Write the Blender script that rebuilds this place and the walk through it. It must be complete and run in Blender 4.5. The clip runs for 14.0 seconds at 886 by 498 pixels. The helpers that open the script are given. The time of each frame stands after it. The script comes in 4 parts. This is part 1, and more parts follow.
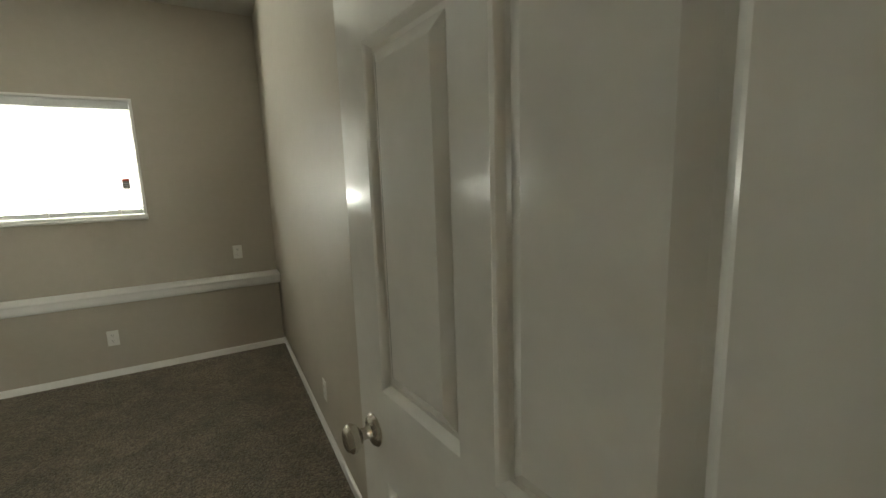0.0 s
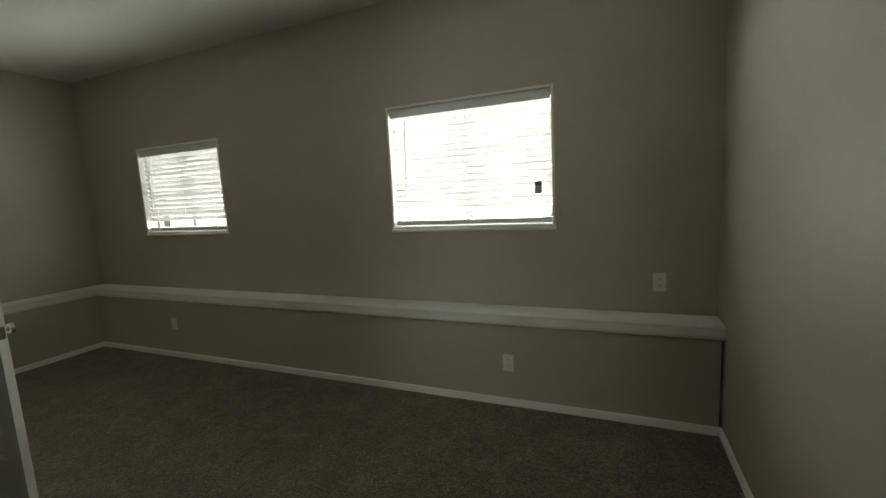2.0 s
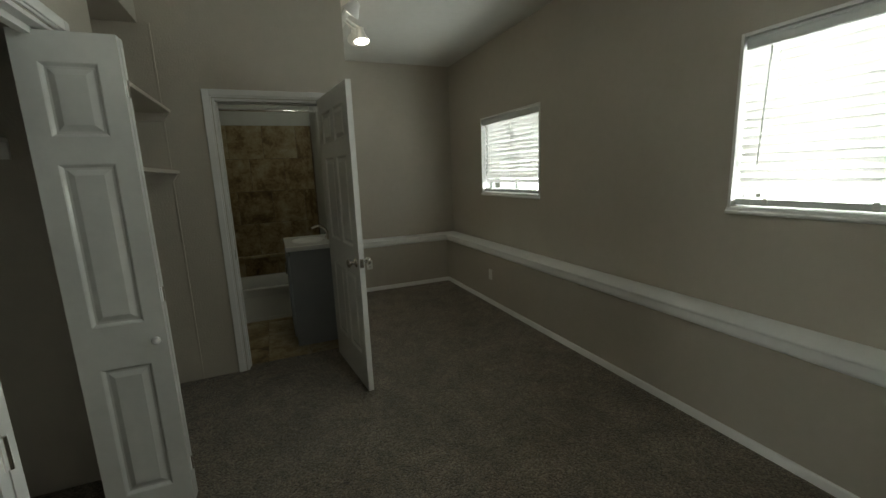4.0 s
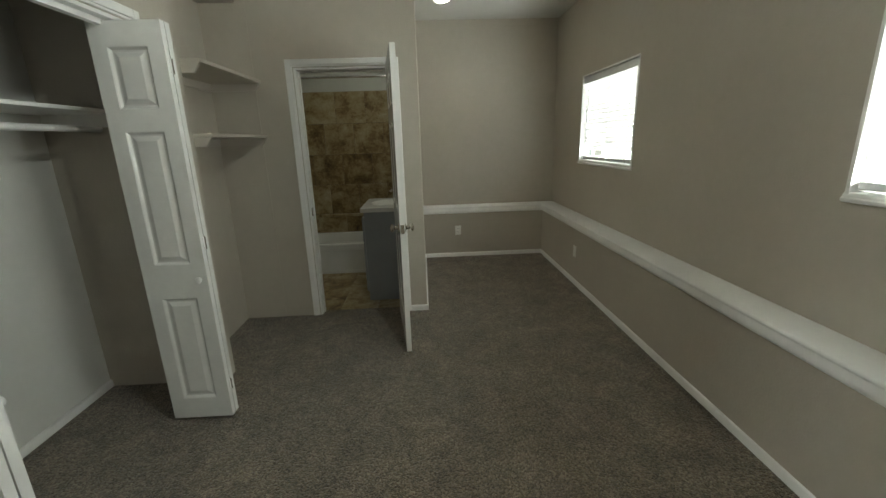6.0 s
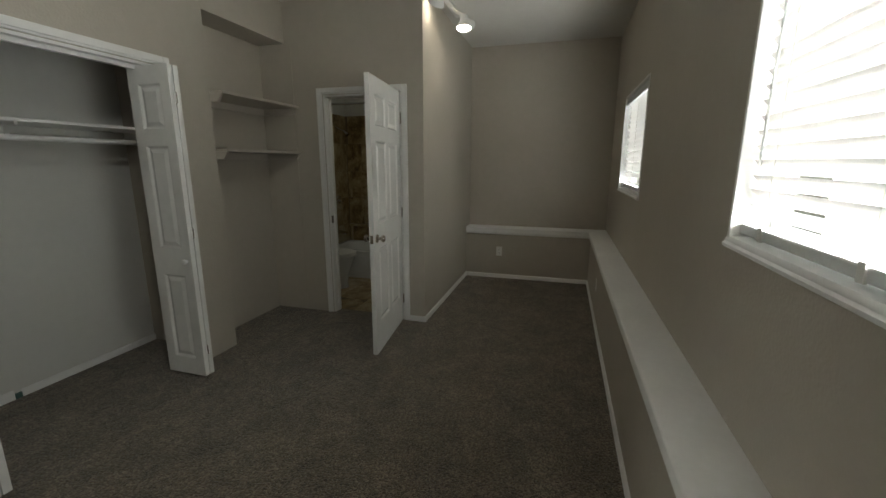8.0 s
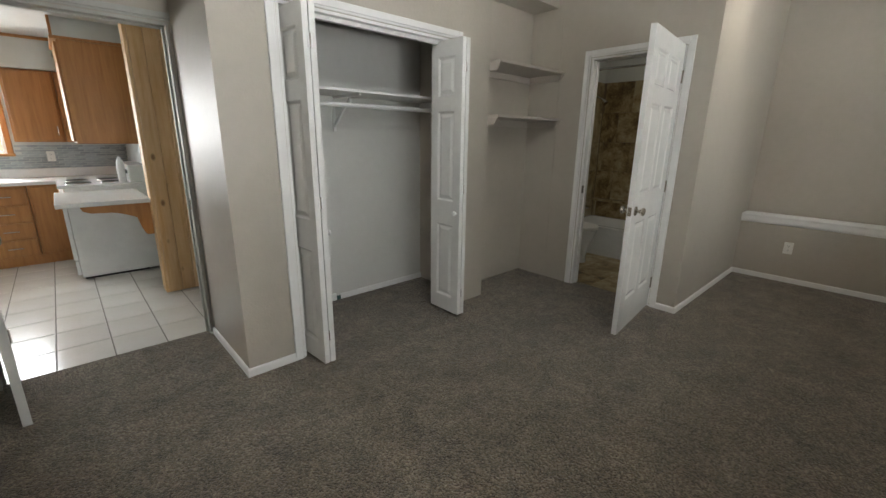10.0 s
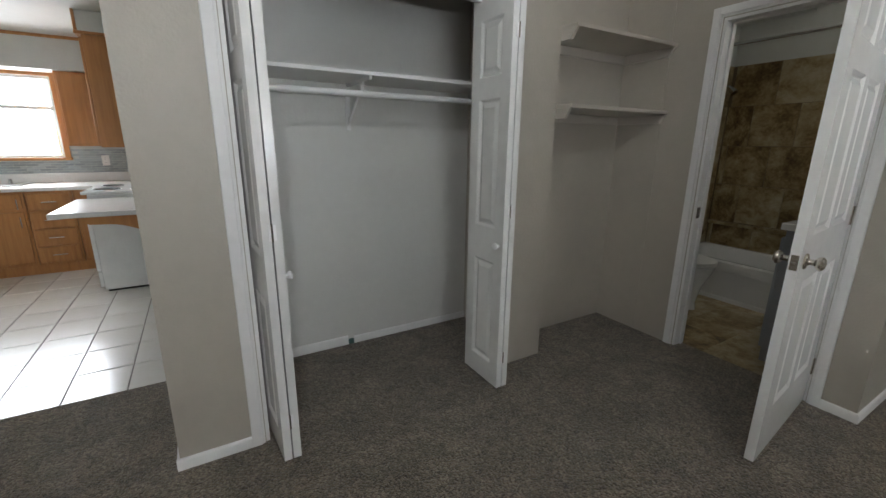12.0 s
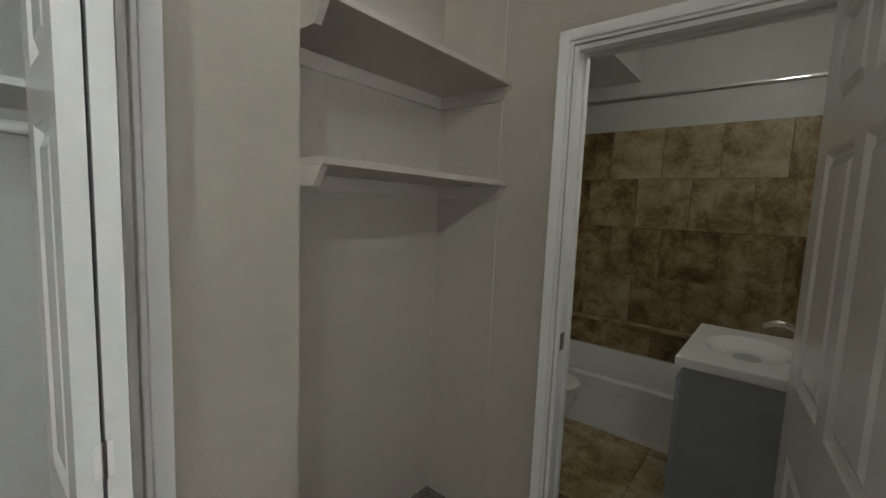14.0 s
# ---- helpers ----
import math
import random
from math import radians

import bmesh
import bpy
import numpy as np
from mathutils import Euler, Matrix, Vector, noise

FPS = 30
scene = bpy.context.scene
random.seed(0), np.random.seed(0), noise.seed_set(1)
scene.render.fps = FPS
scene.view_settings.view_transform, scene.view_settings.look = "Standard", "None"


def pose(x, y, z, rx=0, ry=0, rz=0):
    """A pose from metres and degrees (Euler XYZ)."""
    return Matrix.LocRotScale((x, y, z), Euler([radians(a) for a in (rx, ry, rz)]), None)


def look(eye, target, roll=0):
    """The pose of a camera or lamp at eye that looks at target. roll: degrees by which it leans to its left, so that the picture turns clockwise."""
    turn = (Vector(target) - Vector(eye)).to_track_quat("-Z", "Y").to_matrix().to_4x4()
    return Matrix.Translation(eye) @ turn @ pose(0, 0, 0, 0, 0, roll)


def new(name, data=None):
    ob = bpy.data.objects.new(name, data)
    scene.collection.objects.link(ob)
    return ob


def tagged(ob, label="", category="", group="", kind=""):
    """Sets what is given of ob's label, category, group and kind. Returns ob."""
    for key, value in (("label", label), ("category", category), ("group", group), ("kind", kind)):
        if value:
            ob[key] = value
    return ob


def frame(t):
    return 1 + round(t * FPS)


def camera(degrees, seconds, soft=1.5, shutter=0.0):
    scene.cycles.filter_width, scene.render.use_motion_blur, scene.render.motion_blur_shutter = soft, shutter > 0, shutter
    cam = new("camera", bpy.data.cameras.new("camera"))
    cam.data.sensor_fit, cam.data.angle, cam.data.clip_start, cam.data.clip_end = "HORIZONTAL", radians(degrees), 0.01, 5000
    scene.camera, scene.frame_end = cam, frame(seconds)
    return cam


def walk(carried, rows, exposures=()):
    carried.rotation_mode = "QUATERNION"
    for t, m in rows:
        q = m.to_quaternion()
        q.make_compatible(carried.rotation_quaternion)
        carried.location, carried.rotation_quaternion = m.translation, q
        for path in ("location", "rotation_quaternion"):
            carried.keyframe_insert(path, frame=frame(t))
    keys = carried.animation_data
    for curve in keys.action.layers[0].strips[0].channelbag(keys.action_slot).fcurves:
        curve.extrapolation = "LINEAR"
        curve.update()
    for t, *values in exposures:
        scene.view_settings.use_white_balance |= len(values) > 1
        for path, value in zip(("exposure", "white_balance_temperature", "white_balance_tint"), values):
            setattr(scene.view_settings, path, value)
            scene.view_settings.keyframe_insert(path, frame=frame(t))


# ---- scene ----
cam = camera(94.3, 14.0)
PATH = [
    (0, (-0.398, -4.005, 1.363), (0.538, -2.266, 1.054), -2.0),
    (0.2, (-0.418, -3.906, 1.354), (0.334, -2.074, 1.075), -2.2),
    (0.4, (-0.416, -3.787, 1.341), (0.128, -1.879, 1.087), -2.7),
    (0.5, (-0.421, -3.727, 1.326), (0.019, -1.79, 1.089), -2.7),
    (1, (-0.453, -3.387, 1.324), (-0.467, -1.401, 1.089), -2.9),
    (1.5, (-0.511, -3.087, 1.371), (-0.848, -1.13, 1.136), -2.8),
    (2, (-0.568, -2.76, 1.432), (-1.324, -0.927, 1.174), -3.0),
    (2.5, (-0.686, -2.497, 1.468), (-1.751, -0.825, 1.206), -3.1),
    (3, (-0.702, -2.333, 1.506), (-1.991, -0.825, 1.253), -3.1),
    (3.5, (-0.672, -2.247, 1.453), (-2.331, -1.158, 1.2), -2.9),
    (4, (-0.61, -2.318, 1.456), (-2.43, -1.574, 1.091), -2.3),
    (4.2, (-0.596, -2.387, 1.439), (-2.427, -1.696, 1.027), -2.3),
    (6.3, (-0.551, -1.445, 1.474), (-2.475, -1.391, 0.966), -1.8),
    (6.5, (-0.559, -1.282, 1.514), (-2.493, -1.188, 1.012), -1.5),
    (7, (-0.515, -0.902, 1.505), (-2.456, -0.759, 1.047), -0.8),
    (7.5, (-0.555, -0.632, 1.492), (-2.511, -0.712, 1.082), -0.4),
    (8, (-0.569, -0.534, 1.443), (-2.45, -1.075, 1.032), 0.1),
    (8.5, (-0.478, -0.527, 1.4), (-2.156, -1.533, 0.983), 0.1),
    (9, (-0.468, -0.555, 1.355), (-1.926, -1.842, 0.886), -0.4),
    (9.2, (-0.462, -0.556, 1.348), (-1.871, -1.891, 0.866), -0.4),
    (11.3, (-0.824, -1.004, 1.377), (-2.026, -2.504, 0.825), 1.5),
    (11.5, (-0.967, -1.032, 1.328), (-2.125, -2.582, 0.822), 0.6),
    (12, (-1.3, -1.214, 1.326), (-2.288, -2.88, 0.827), 0.6),
    (12.5, (-1.64, -1.453, 1.399), (-2.705, -3.078, 0.926), 1.1),
    (13, (-1.935, -1.624, 1.461), (-3.196, -3.148, 1.163), 1.4),
    (13.5, (-2.204, -1.848, 1.457), (-3.504, -3.354, 1.256), 1.9),
    (14, (-2.473, -1.981, 1.425), (-4.01, -3.244, 1.221), 2.3),
]
walk(cam, [(t, look(eye, target, roll)) for t, eye, target, roll in PATH],
     [(0.0, 0.8, 7300, 0), (0.5, 0.5, 7450, -1), (1.0, 0.08, 7550, 0), (1.5, -0.05, 7300, 0), (2.0, -0.1, 7050, 0), (2.5, -0.35, 7000, -1), (3.0, -0.6, 6550, -1),
      (3.5, -0.85, 6350, -1), (4.0, -0.05, 6700, -3), (6.5, 0.93, 6600, 0), (7.0, 0.45, 6400, 5), (7.5, 0.2, 6400, 6), (8.0, 0.04, 6750, 5), (8.5, 0.4, 6850, 5),
      (9.0, 0.9, 6800, 7), (11.5, 1.05, 6200, 10), (12.0, 0.79, 6200, 10), (12.5, 0.55, 6350, 10), (13.0, 0.85, 6350, 9), (13.5, 0.95, 6350, 8), (14.0, 1.0, 6400, 7)])

# ---- world and lights ----
world = bpy.data.worlds.new("world")
scene.world = world
world.use_nodes = True
sky = world.node_tree.nodes.new("ShaderNodeTexSky")
sky.sky_type, sky.sun_disc = "NISHITA", False
sky.sun_elevation, sky.sun_rotation = radians(48), radians(150)
background = world.node_tree.nodes["Background"]
background.inputs["Strength"].default_value = 0.12
world.node_tree.links.new(sky.outputs["Color"], background.inputs["Color"])


def lamp(name, kind, m, watts, colour=(1, 1, 1), **values):
    data = bpy.data.lights.new(name, kind)
    data.energy, data.color = watts, colour
    for key, value in values.items():
        if key == "size":
            data.size = value
        elif key == "size_y":
            data.shape, data.size_y = "RECTANGLE", value
        elif key == "radius":
            data.shadow_soft_size = value
        elif key == "cone":
            data.spot_size, data.spot_blend = radians(value), 0.7
        elif key == "angle":
            data.angle = radians(value)
    ob = new(name, data)
    ob.matrix_world = m
    return ob


# the sun stands behind the house, over the kitchen
lamp("sun", "SUN", look((2, -12, 12), (0, -4, 0)), 3.0, (1.0, 0.95, 0.88), angle=0.5)
# daylight in the openings of the windows
lamp("daylight_big_window", "AREA", pose(-1.505, 0.24, 1.63, -90, 0, 0), 64, (0.95, 0.98, 1.0), size=1.15, size_y=0.85)
lamp("daylight_small_window", "AREA", pose(-4.405, 0.24, 1.61, -90, 0, 0), 24, (0.95, 0.98, 1.0), size=1.1, size_y=0.85)
# daylight through the gap between slats and bottom rail
lamp("daylight_big_gap", "AREA", pose(-1.505, 0.04, 1.271, -90, 0, 0), 6, (0.95, 0.98, 1.0), size=1.1, size_y=0.012)
lamp("daylight_small_gap", "AREA", pose(-4.405, 0.04, 1.273, -90, 0, 0), 2, (0.95, 0.98, 1.0), size=1.08, size_y=0.012)
lamp("daylight_kitchen_window", "AREA", pose(0.6, -7.5, 1.6, 90, 0, 0), 31, (0.95, 0.98, 1.0), size=1.2, size_y=0.9)

# added fill to brighten the bathroom: an assumed source, unseen and without a fixture
lamp("bathroom_fill_lamp", "POINT", pose(-4.6, -2.02, 2.3), 3.0, (1.0, 0.95, 0.86), radius=0.08)

# ---- materials ----


def material(name, colour, rough=0.6, metal=0.0, second=None, scale=8.0, bump=0.0, bump_scale=120.0, amount=0.5, detail=4.0, random_tint=0.0, transmission=0.0, spec=0.5):
    """A principled material: two colours mixed by a two-scale noise, and a fine relief."""
    m = bpy.data.materials.new(name)
    m.use_nodes = True
    nodes, links = m.node_tree.nodes, m.node_tree.links
    b = nodes["Principled BSDF"]
    b.inputs["Roughness"].default_value, b.inputs["Metallic"].default_value = rough, metal
    b.inputs["Specular IOR Level"].default_value = spec
    b.inputs["Transmission Weight"].default_value = transmission
    second = second or tuple(c * 0.9 for c in colour)
    coords = nodes.new("ShaderNodeTexCoord")
    big, small = nodes.new("ShaderNodeTexNoise"), nodes.new("ShaderNodeTexNoise")
    big.inputs["Scale"].default_value, big.inputs["Detail"].default_value = scale, detail
    small.inputs["Scale"].default_value, small.inputs["Detail"].default_value = scale * 12, 3
    mean = nodes.new("ShaderNodeMath")
    mean.operation = "MULTIPLY_ADD"
    mean.inputs[1].default_value = 0.45
    ramp = nodes.new("ShaderNodeMapRange")
    ramp.inputs["From Min"].default_value, ramp.inputs["From Max"].default_value = 0.5 , 0.95
    half = nodes.new("ShaderNodeMath")
    half.operation = "MULTIPLY"
    half.inputs[1].default_value = 1.0
    mix = nodes.new("ShaderNodeMix")
    mix.data_type = "RGBA"
    mix.inputs["A"].default_value, mix.inputs["B"].default_value = (*colour, 1), (*second, 1)
    for n in (big, small):
        links.new(coords.outputs["Object"], n.inputs["Vector"])
    links.new(small.outputs["Fac"], mean.inputs[0])
    links.new(big.outputs["Fac"], half.inputs[0])
    links.new(half.outputs[0], mean.inputs[2])
    links.new(mean.outputs[0], ramp.inputs["Value"])
    links.new(ramp.outputs["Result"], mix.inputs["Factor"])
    out = mix.outputs["Result"]
    if random_tint:
        info, value = nodes.new("ShaderNodeObjectInfo"), nodes.new("ShaderNodeMapRange")
        value.inputs["To Min"].default_value, value.inputs["To Max"].default_value = 1 - random_tint, 1 + random_tint
        hsv = nodes.new("ShaderNodeHueSaturation")
        links.new(info.outputs["Random"], value.inputs["Value"])
        links.new(value.outputs["Result"], hsv.inputs["Value"])
        links.new(out, hsv.inputs["Color"])
        out = hsv.outputs["Color"]
    links.new(out, b.inputs["Base Color"])
    if bump:
        fine, relief = nodes.new("ShaderNodeTexNoise"), nodes.new("ShaderNodeBump")
        fine.inputs["Scale"].default_value, fine.inputs["Detail"].default_value = bump_scale, 2
        relief.inputs["Strength"].default_value, relief.inputs["Distance"].default_value = amount, bump
        links.new(coords.outputs["Object"], fine.inputs["Vector"])
        links.new(fine.outputs["Fac"], relief.inputs["Height"])
        links.new(relief.outputs["Normal"], b.inputs["Normal"])
    return m


def glowing(name, colour, strength):
    m = bpy.data.materials.new(name)
    m.use_nodes = True
    b = m.node_tree.nodes["Principled BSDF"]
    b.inputs["Base Color"].default_value = b.inputs["Emission Color"].default_value = (*colour, 1)
    b.inputs["Emission Strength"].default_value = strength
    return m


def tree(name, rough):
    m = bpy.data.materials.new(name)
    m.use_nodes = True
    nodes, links = m.node_tree.nodes, m.node_tree.links
    b = nodes["Principled BSDF"]
    b.inputs["Roughness"].default_value = rough

    def node(kind, **values):
        n = nodes.new(kind)
        for key, value in values.items():
            n.inputs[key.replace("_", " ")].default_value = value
        return n
    return m, b, node, links.new


def ramp_of(node, stops):
    n = node("ShaderNodeValToRGB")
    while len(n.color_ramp.elements) < len(stops):
        n.color_ramp.elements.new(0.5)
    for e, (at, colour) in zip(n.color_ramp.elements, stops):
        e.position, e.color = at, (*colour, 1)
    return n


def carpet_material():
    """Twisted pile: small tufts of uneven tone, a streaky nap and a knobbly relief."""
    m, b, node, link = tree("brown_carpet", 0.95)
    b.inputs["Specular IOR Level"].default_value = 0.1
    b.inputs["Sheen Weight"].default_value = 0.25
    coords = node("ShaderNodeTexCoord")
    tuft = node("ShaderNodeTexVoronoi", Scale=135.0)
    fine, nap = node("ShaderNodeTexNoise", Scale=150.0, Detail=3.0), node("ShaderNodeTexNoise", Scale=5.0, Detail=7.0, Roughness=0.76, Distortion=0.5)
    for n in (tuft, fine, nap):
        link(coords.outputs["Object"], n.inputs["Vector"])
    tone = node("ShaderNodeMath")
    tone.operation = "MULTIPLY_ADD"
    tone.inputs[1].default_value = 0.45
    link(fine.outputs["Fac"], tone.inputs[0])
    sep = node("ShaderNodeSeparateColor")
    link(tuft.outputs["Color"], sep.inputs["Color"])
    part_tone = node("ShaderNodeMath")
    part_tone.operation = "MULTIPLY"
    part_tone.inputs[1].default_value = 0.5
    link(sep.outputs["Red"], part_tone.inputs[0])
    link(part_tone.outputs[0], tone.inputs[2])
    colour = ramp_of(node, [(0.15, (0.06, 0.048, 0.034)), (0.45, (0.148, 0.12, 0.086)), (0.75, (0.285, 0.236, 0.174))])
    link(tone.outputs[0], colour.inputs["Fac"])
    shade = node("ShaderNodeMapRange", From_Min=0.34, From_Max=0.66, To_Min=0.66, To_Max=1.32)
    link(nap.outputs["Fac"], shade.inputs["Value"])
    hsv = node("ShaderNodeHueSaturation")
    link(shade.outputs["Result"], hsv.inputs["Value"])
    link(colour.outputs["Color"], hsv.inputs["Color"])
    link(hsv.outputs["Color"], b.inputs["Base Color"])
    height = node("ShaderNodeMath")
    height.operation = "SUBTRACT"
    link(fine.outputs["Fac"], height.inputs[0])
    link(tuft.outputs["Distance"], height.inputs[1])
    relief = node("ShaderNodeBump", Strength=0.85, Distance=0.009)
    link(height.outputs[0], relief.inputs["Height"])
    link(relief.outputs["Normal"], b.inputs["Normal"])
    return m


def slate_material():
    """Mottled ochre, rust and dark brown stone; every piece takes another cut of it."""
    m, b, node, link = tree("brown_slate_tile", 0.42)
    coords, info = node("ShaderNodeTexCoord"), node("ShaderNodeObjectInfo")
    spread = node("ShaderNodeVectorMath")
    spread.operation = "MULTIPLY_ADD"
    spread.inputs[1].default_value = (37.0, 53.0, 71.0)
    link(info.outputs["Random"], spread.inputs[0])
    link(coords.outputs["Object"], spread.inputs[2])
    cloud = node("ShaderNodeTexNoise", Scale=5.0, Detail=10.0, Roughness=0.7, Distortion=0.35)
    grit = node("ShaderNodeTexNoise", Scale=38.0, Detail=5.0)
    link(spread.outputs[0], cloud.inputs["Vector"])
    link(spread.outputs[0], grit.inputs["Vector"])
    mixed = node("ShaderNodeMath")
    mixed.operation = "MULTIPLY_ADD"
    mixed.inputs[1].default_value = 0.22
    link(grit.outputs["Fac"], mixed.inputs[0])
    link(cloud.outputs["Fac"], mixed.inputs[2])
    tilt = node("ShaderNodeMapRange", To_Min=-0.07, To_Max=0.1)
    link(info.outputs["Random"], tilt.inputs["Value"])
    moved = node("ShaderNodeMath")
    moved.operation = "ADD"
    link(mixed.outputs[0], moved.inputs[0])
    link(tilt.outputs["Result"], moved.inputs[1])
    colour = ramp_of(node, [(0.38, (0.05, 0.032, 0.014)), (0.48, (0.14, 0.088, 0.034)), (0.57, (0.25, 0.175, 0.075)), (0.66, (0.37, 0.29, 0.155)), (0.8, (0.48, 0.42, 0.28))])
    link(moved.outputs[0], colour.inputs["Fac"])
    link(colour.outputs["Color"], b.inputs["Base Color"])
    relief = node("ShaderNodeBump", Strength=0.5, Distance=0.006)
    link(mixed.outputs[0], relief.inputs["Height"])
    link(relief.outputs["Normal"], b.inputs["Normal"])
    return m


def wood_material(name, light, dark, rough, knots=False):
    """Upright grain drawn out along z, a little different on each piece."""
    m, b, node, link = tree(name, rough)
    coords, info = node("ShaderNodeTexCoord"), node("ShaderNodeObjectInfo")
    spread = node("ShaderNodeVectorMath")
    spread.operation = "MULTIPLY_ADD"
    spread.inputs[1].default_value = (9.0, 5.0, 7.0)
    link(info.outputs["Random"], spread.inputs[0])
    link(coords.outputs["Object"], spread.inputs[2])
    squeeze = node("ShaderNodeMapping")
    squeeze.inputs["Scale"].default_value = (1.0, 1.0, 0.07)
    link(spread.outputs[0], squeeze.inputs["Vector"])
    grain, pore = node("ShaderNodeTexNoise", Scale=28.0, Detail=6.0, Distortion=0.6), node("ShaderNodeTexNoise", Scale=150.0, Detail=2.0)
    link(squeeze.outputs["Vector"], grain.inputs["Vector"])
    link(squeeze.outputs["Vector"], pore.inputs["Vector"])
    tone = node("ShaderNodeMath")
    tone.operation = "MULTIPLY_ADD"
    tone.inputs[1].default_value = 0.3
    link(pore.outputs["Fac"], tone.inputs[0])
    link(grain.outputs["Fac"], tone.inputs[2])
    colour = ramp_of(node, [(0.42, dark), (0.62, tuple((p + q) / 2 for p, q in zip(light, dark))), (0.85, light)])
    link(tone.outputs[0], colour.inputs["Fac"])
    out = colour.outputs["Color"]
    if knots:
        cell = node("ShaderNodeTexVoronoi", Scale=3.6)
        flat = node("ShaderNodeMapping")
        flat.inputs["Scale"].default_value = (1.6, 1.6, 0.9)
        link(spread.outputs[0], flat.inputs["Vector"])
        link(flat.outputs["Vector"], cell.inputs["Vector"])
        near = node("ShaderNodeMapRange", From_Min=0.05, From_Max=0.12, To_Min=0.85, To_Max=0.0)
        link(cell.outputs["Distance"], near.inputs["Value"])
        mix = node("ShaderNodeMix")
        mix.data_type = "RGBA"
        mix.inputs["B"].default_value = (0.22, 0.09, 0.03, 1)
        link(near.outputs["Result"], mix.inputs["Factor"])
        link(out, mix.inputs["A"])
        out = mix.outputs["Result"]
    link(out, b.inputs["Base Color"])
    return m


WALL = material("taupe_wall_paint", (0.47, 0.425, 0.36), 0.48, second=(0.43, 0.39, 0.325), scale=1.5, bump=0.0033, bump_scale=82, amount=0.38)
CEIL = material("ceiling_paint", (0.62, 0.6, 0.56), 0.7, second=(0.57, 0.55, 0.51), scale=1.2, bump=0.004, bump_scale=50, amount=0.3)
SHELF = material("taupe_shelf_paint", (0.5, 0.455, 0.395), 0.4, second=(0.47, 0.425, 0.365), scale=3, bump=0.001, bump_scale=60)
WHITE = material("white_trim_paint", (0.84, 0.83, 0.81), 0.5, second=(0.78, 0.77, 0.75), scale=3, bump=0.001, bump_scale=60, amount=0.2)
DOOR = material("white_door_paint", (0.81, 0.8, 0.77), 0.15, second=(0.72, 0.71, 0.68), scale=2, bump=0.0006, bump_scale=60, amount=0.2)
CLOSET = material("pale_closet_paint", (0.7, 0.69, 0.65), 0.5, second=(0.65, 0.64, 0.6), scale=1.5, bump=0.003, bump_scale=55, amount=0.3)
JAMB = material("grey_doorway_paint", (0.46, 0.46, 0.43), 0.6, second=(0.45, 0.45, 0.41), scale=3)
CARPET = carpet_material()
PLASTIC = material("white_plastic", (0.8, 0.79, 0.75), 0.35, second=(0.76, 0.75, 0.71))
SLOT = material("dark_slot", (0.03, 0.03, 0.03), 0.6)
NICKEL = material("satin_nickel", (0.6, 0.56, 0.5), 0.25, 1.0, second=(0.5, 0.46, 0.41), scale=20)
CHROME = material("chrome", (0.75, 0.75, 0.76), 0.08, 1.0)
VINYL = material("white_vinyl", (0.75, 0.76, 0.75), 0.35)
GREY = material("grey_vanity_paint", (0.3, 0.315, 0.335), 0.4, second=(0.275, 0.29, 0.31), scale=4)
PORCELAIN = material("white_porcelain", (0.8, 0.8, 0.78), 0.12, second=(0.77, 0.77, 0.75))
SLATE = slate_material()
GROUT = material("brown_grout", (0.2, 0.15, 0.1), 0.9)
BATH_WALL = material("pale_bath_paint", (0.6, 0.61, 0.58), 0.45, second=(0.56, 0.57, 0.54), bump=0.003, bump_scale=60, amount=0.3)
FLOOR_TILE = material("white_floor_tile", (0.72, 0.7, 0.66), 0.18, second=(0.66, 0.63, 0.58), scale=3, random_tint=0.04)
PALE_GROUT = material("pale_grout", (0.2, 0.185, 0.165), 0.9)
OAK = wood_material("orange_oak", (0.48, 0.22, 0.065), (0.35, 0.145, 0.038), 0.38)
PINE = wood_material("knotty_pine", (0.8, 0.56, 0.31), (0.66, 0.38, 0.16), 0.5, knots=True)
COUNTER = material("white_laminate", (0.75, 0.74, 0.72), 0.25, second=(0.7, 0.69, 0.67), scale=20)
ENAMEL = material("white_enamel", (0.78, 0.78, 0.77), 0.2)
BLACK = material("black_iron", (0.02, 0.02, 0.02), 0.4)
MOSAIC = material("grey_mosaic", (0.42, 0.45, 0.46), 0.25, second=(0.32, 0.35, 0.36), scale=12, random_tint=0.2)
CARD = material("printed_card", (0.2, 0.18, 0.17), 0.6, second=(0.12, 0.11, 0.11), scale=30)
CARD_RED = material("red_print", (0.5, 0.08, 0.05), 0.6)
BULB = glowing("lit_bulb", (1.0, 0.93, 0.82), 14.0)


def slat_material():
    m = bpy.data.materials.new("white_blind_slat")
    m.use_nodes = True
    nodes, links = m.node_tree.nodes, m.node_tree.links
    b = nodes["Principled BSDF"]
    b.inputs["Base Color"].default_value, b.inputs["Roughness"].default_value = (0.82, 0.82, 0.8, 1), 0.4
    thin, mix = nodes.new("ShaderNodeBsdfTranslucent"), nodes.new("ShaderNodeMixShader")
    thin.inputs["Color"].default_value = (0.86, 0.83, 0.82, 1)
    mix.inputs["Fac"].default_value = 0.3
    links.new(b.outputs[0], mix.inputs[1])
    links.new(thin.outputs[0], mix.inputs[2])
    links.new(mix.outputs[0], nodes["Material Output"].inputs["Surface"])
    return m


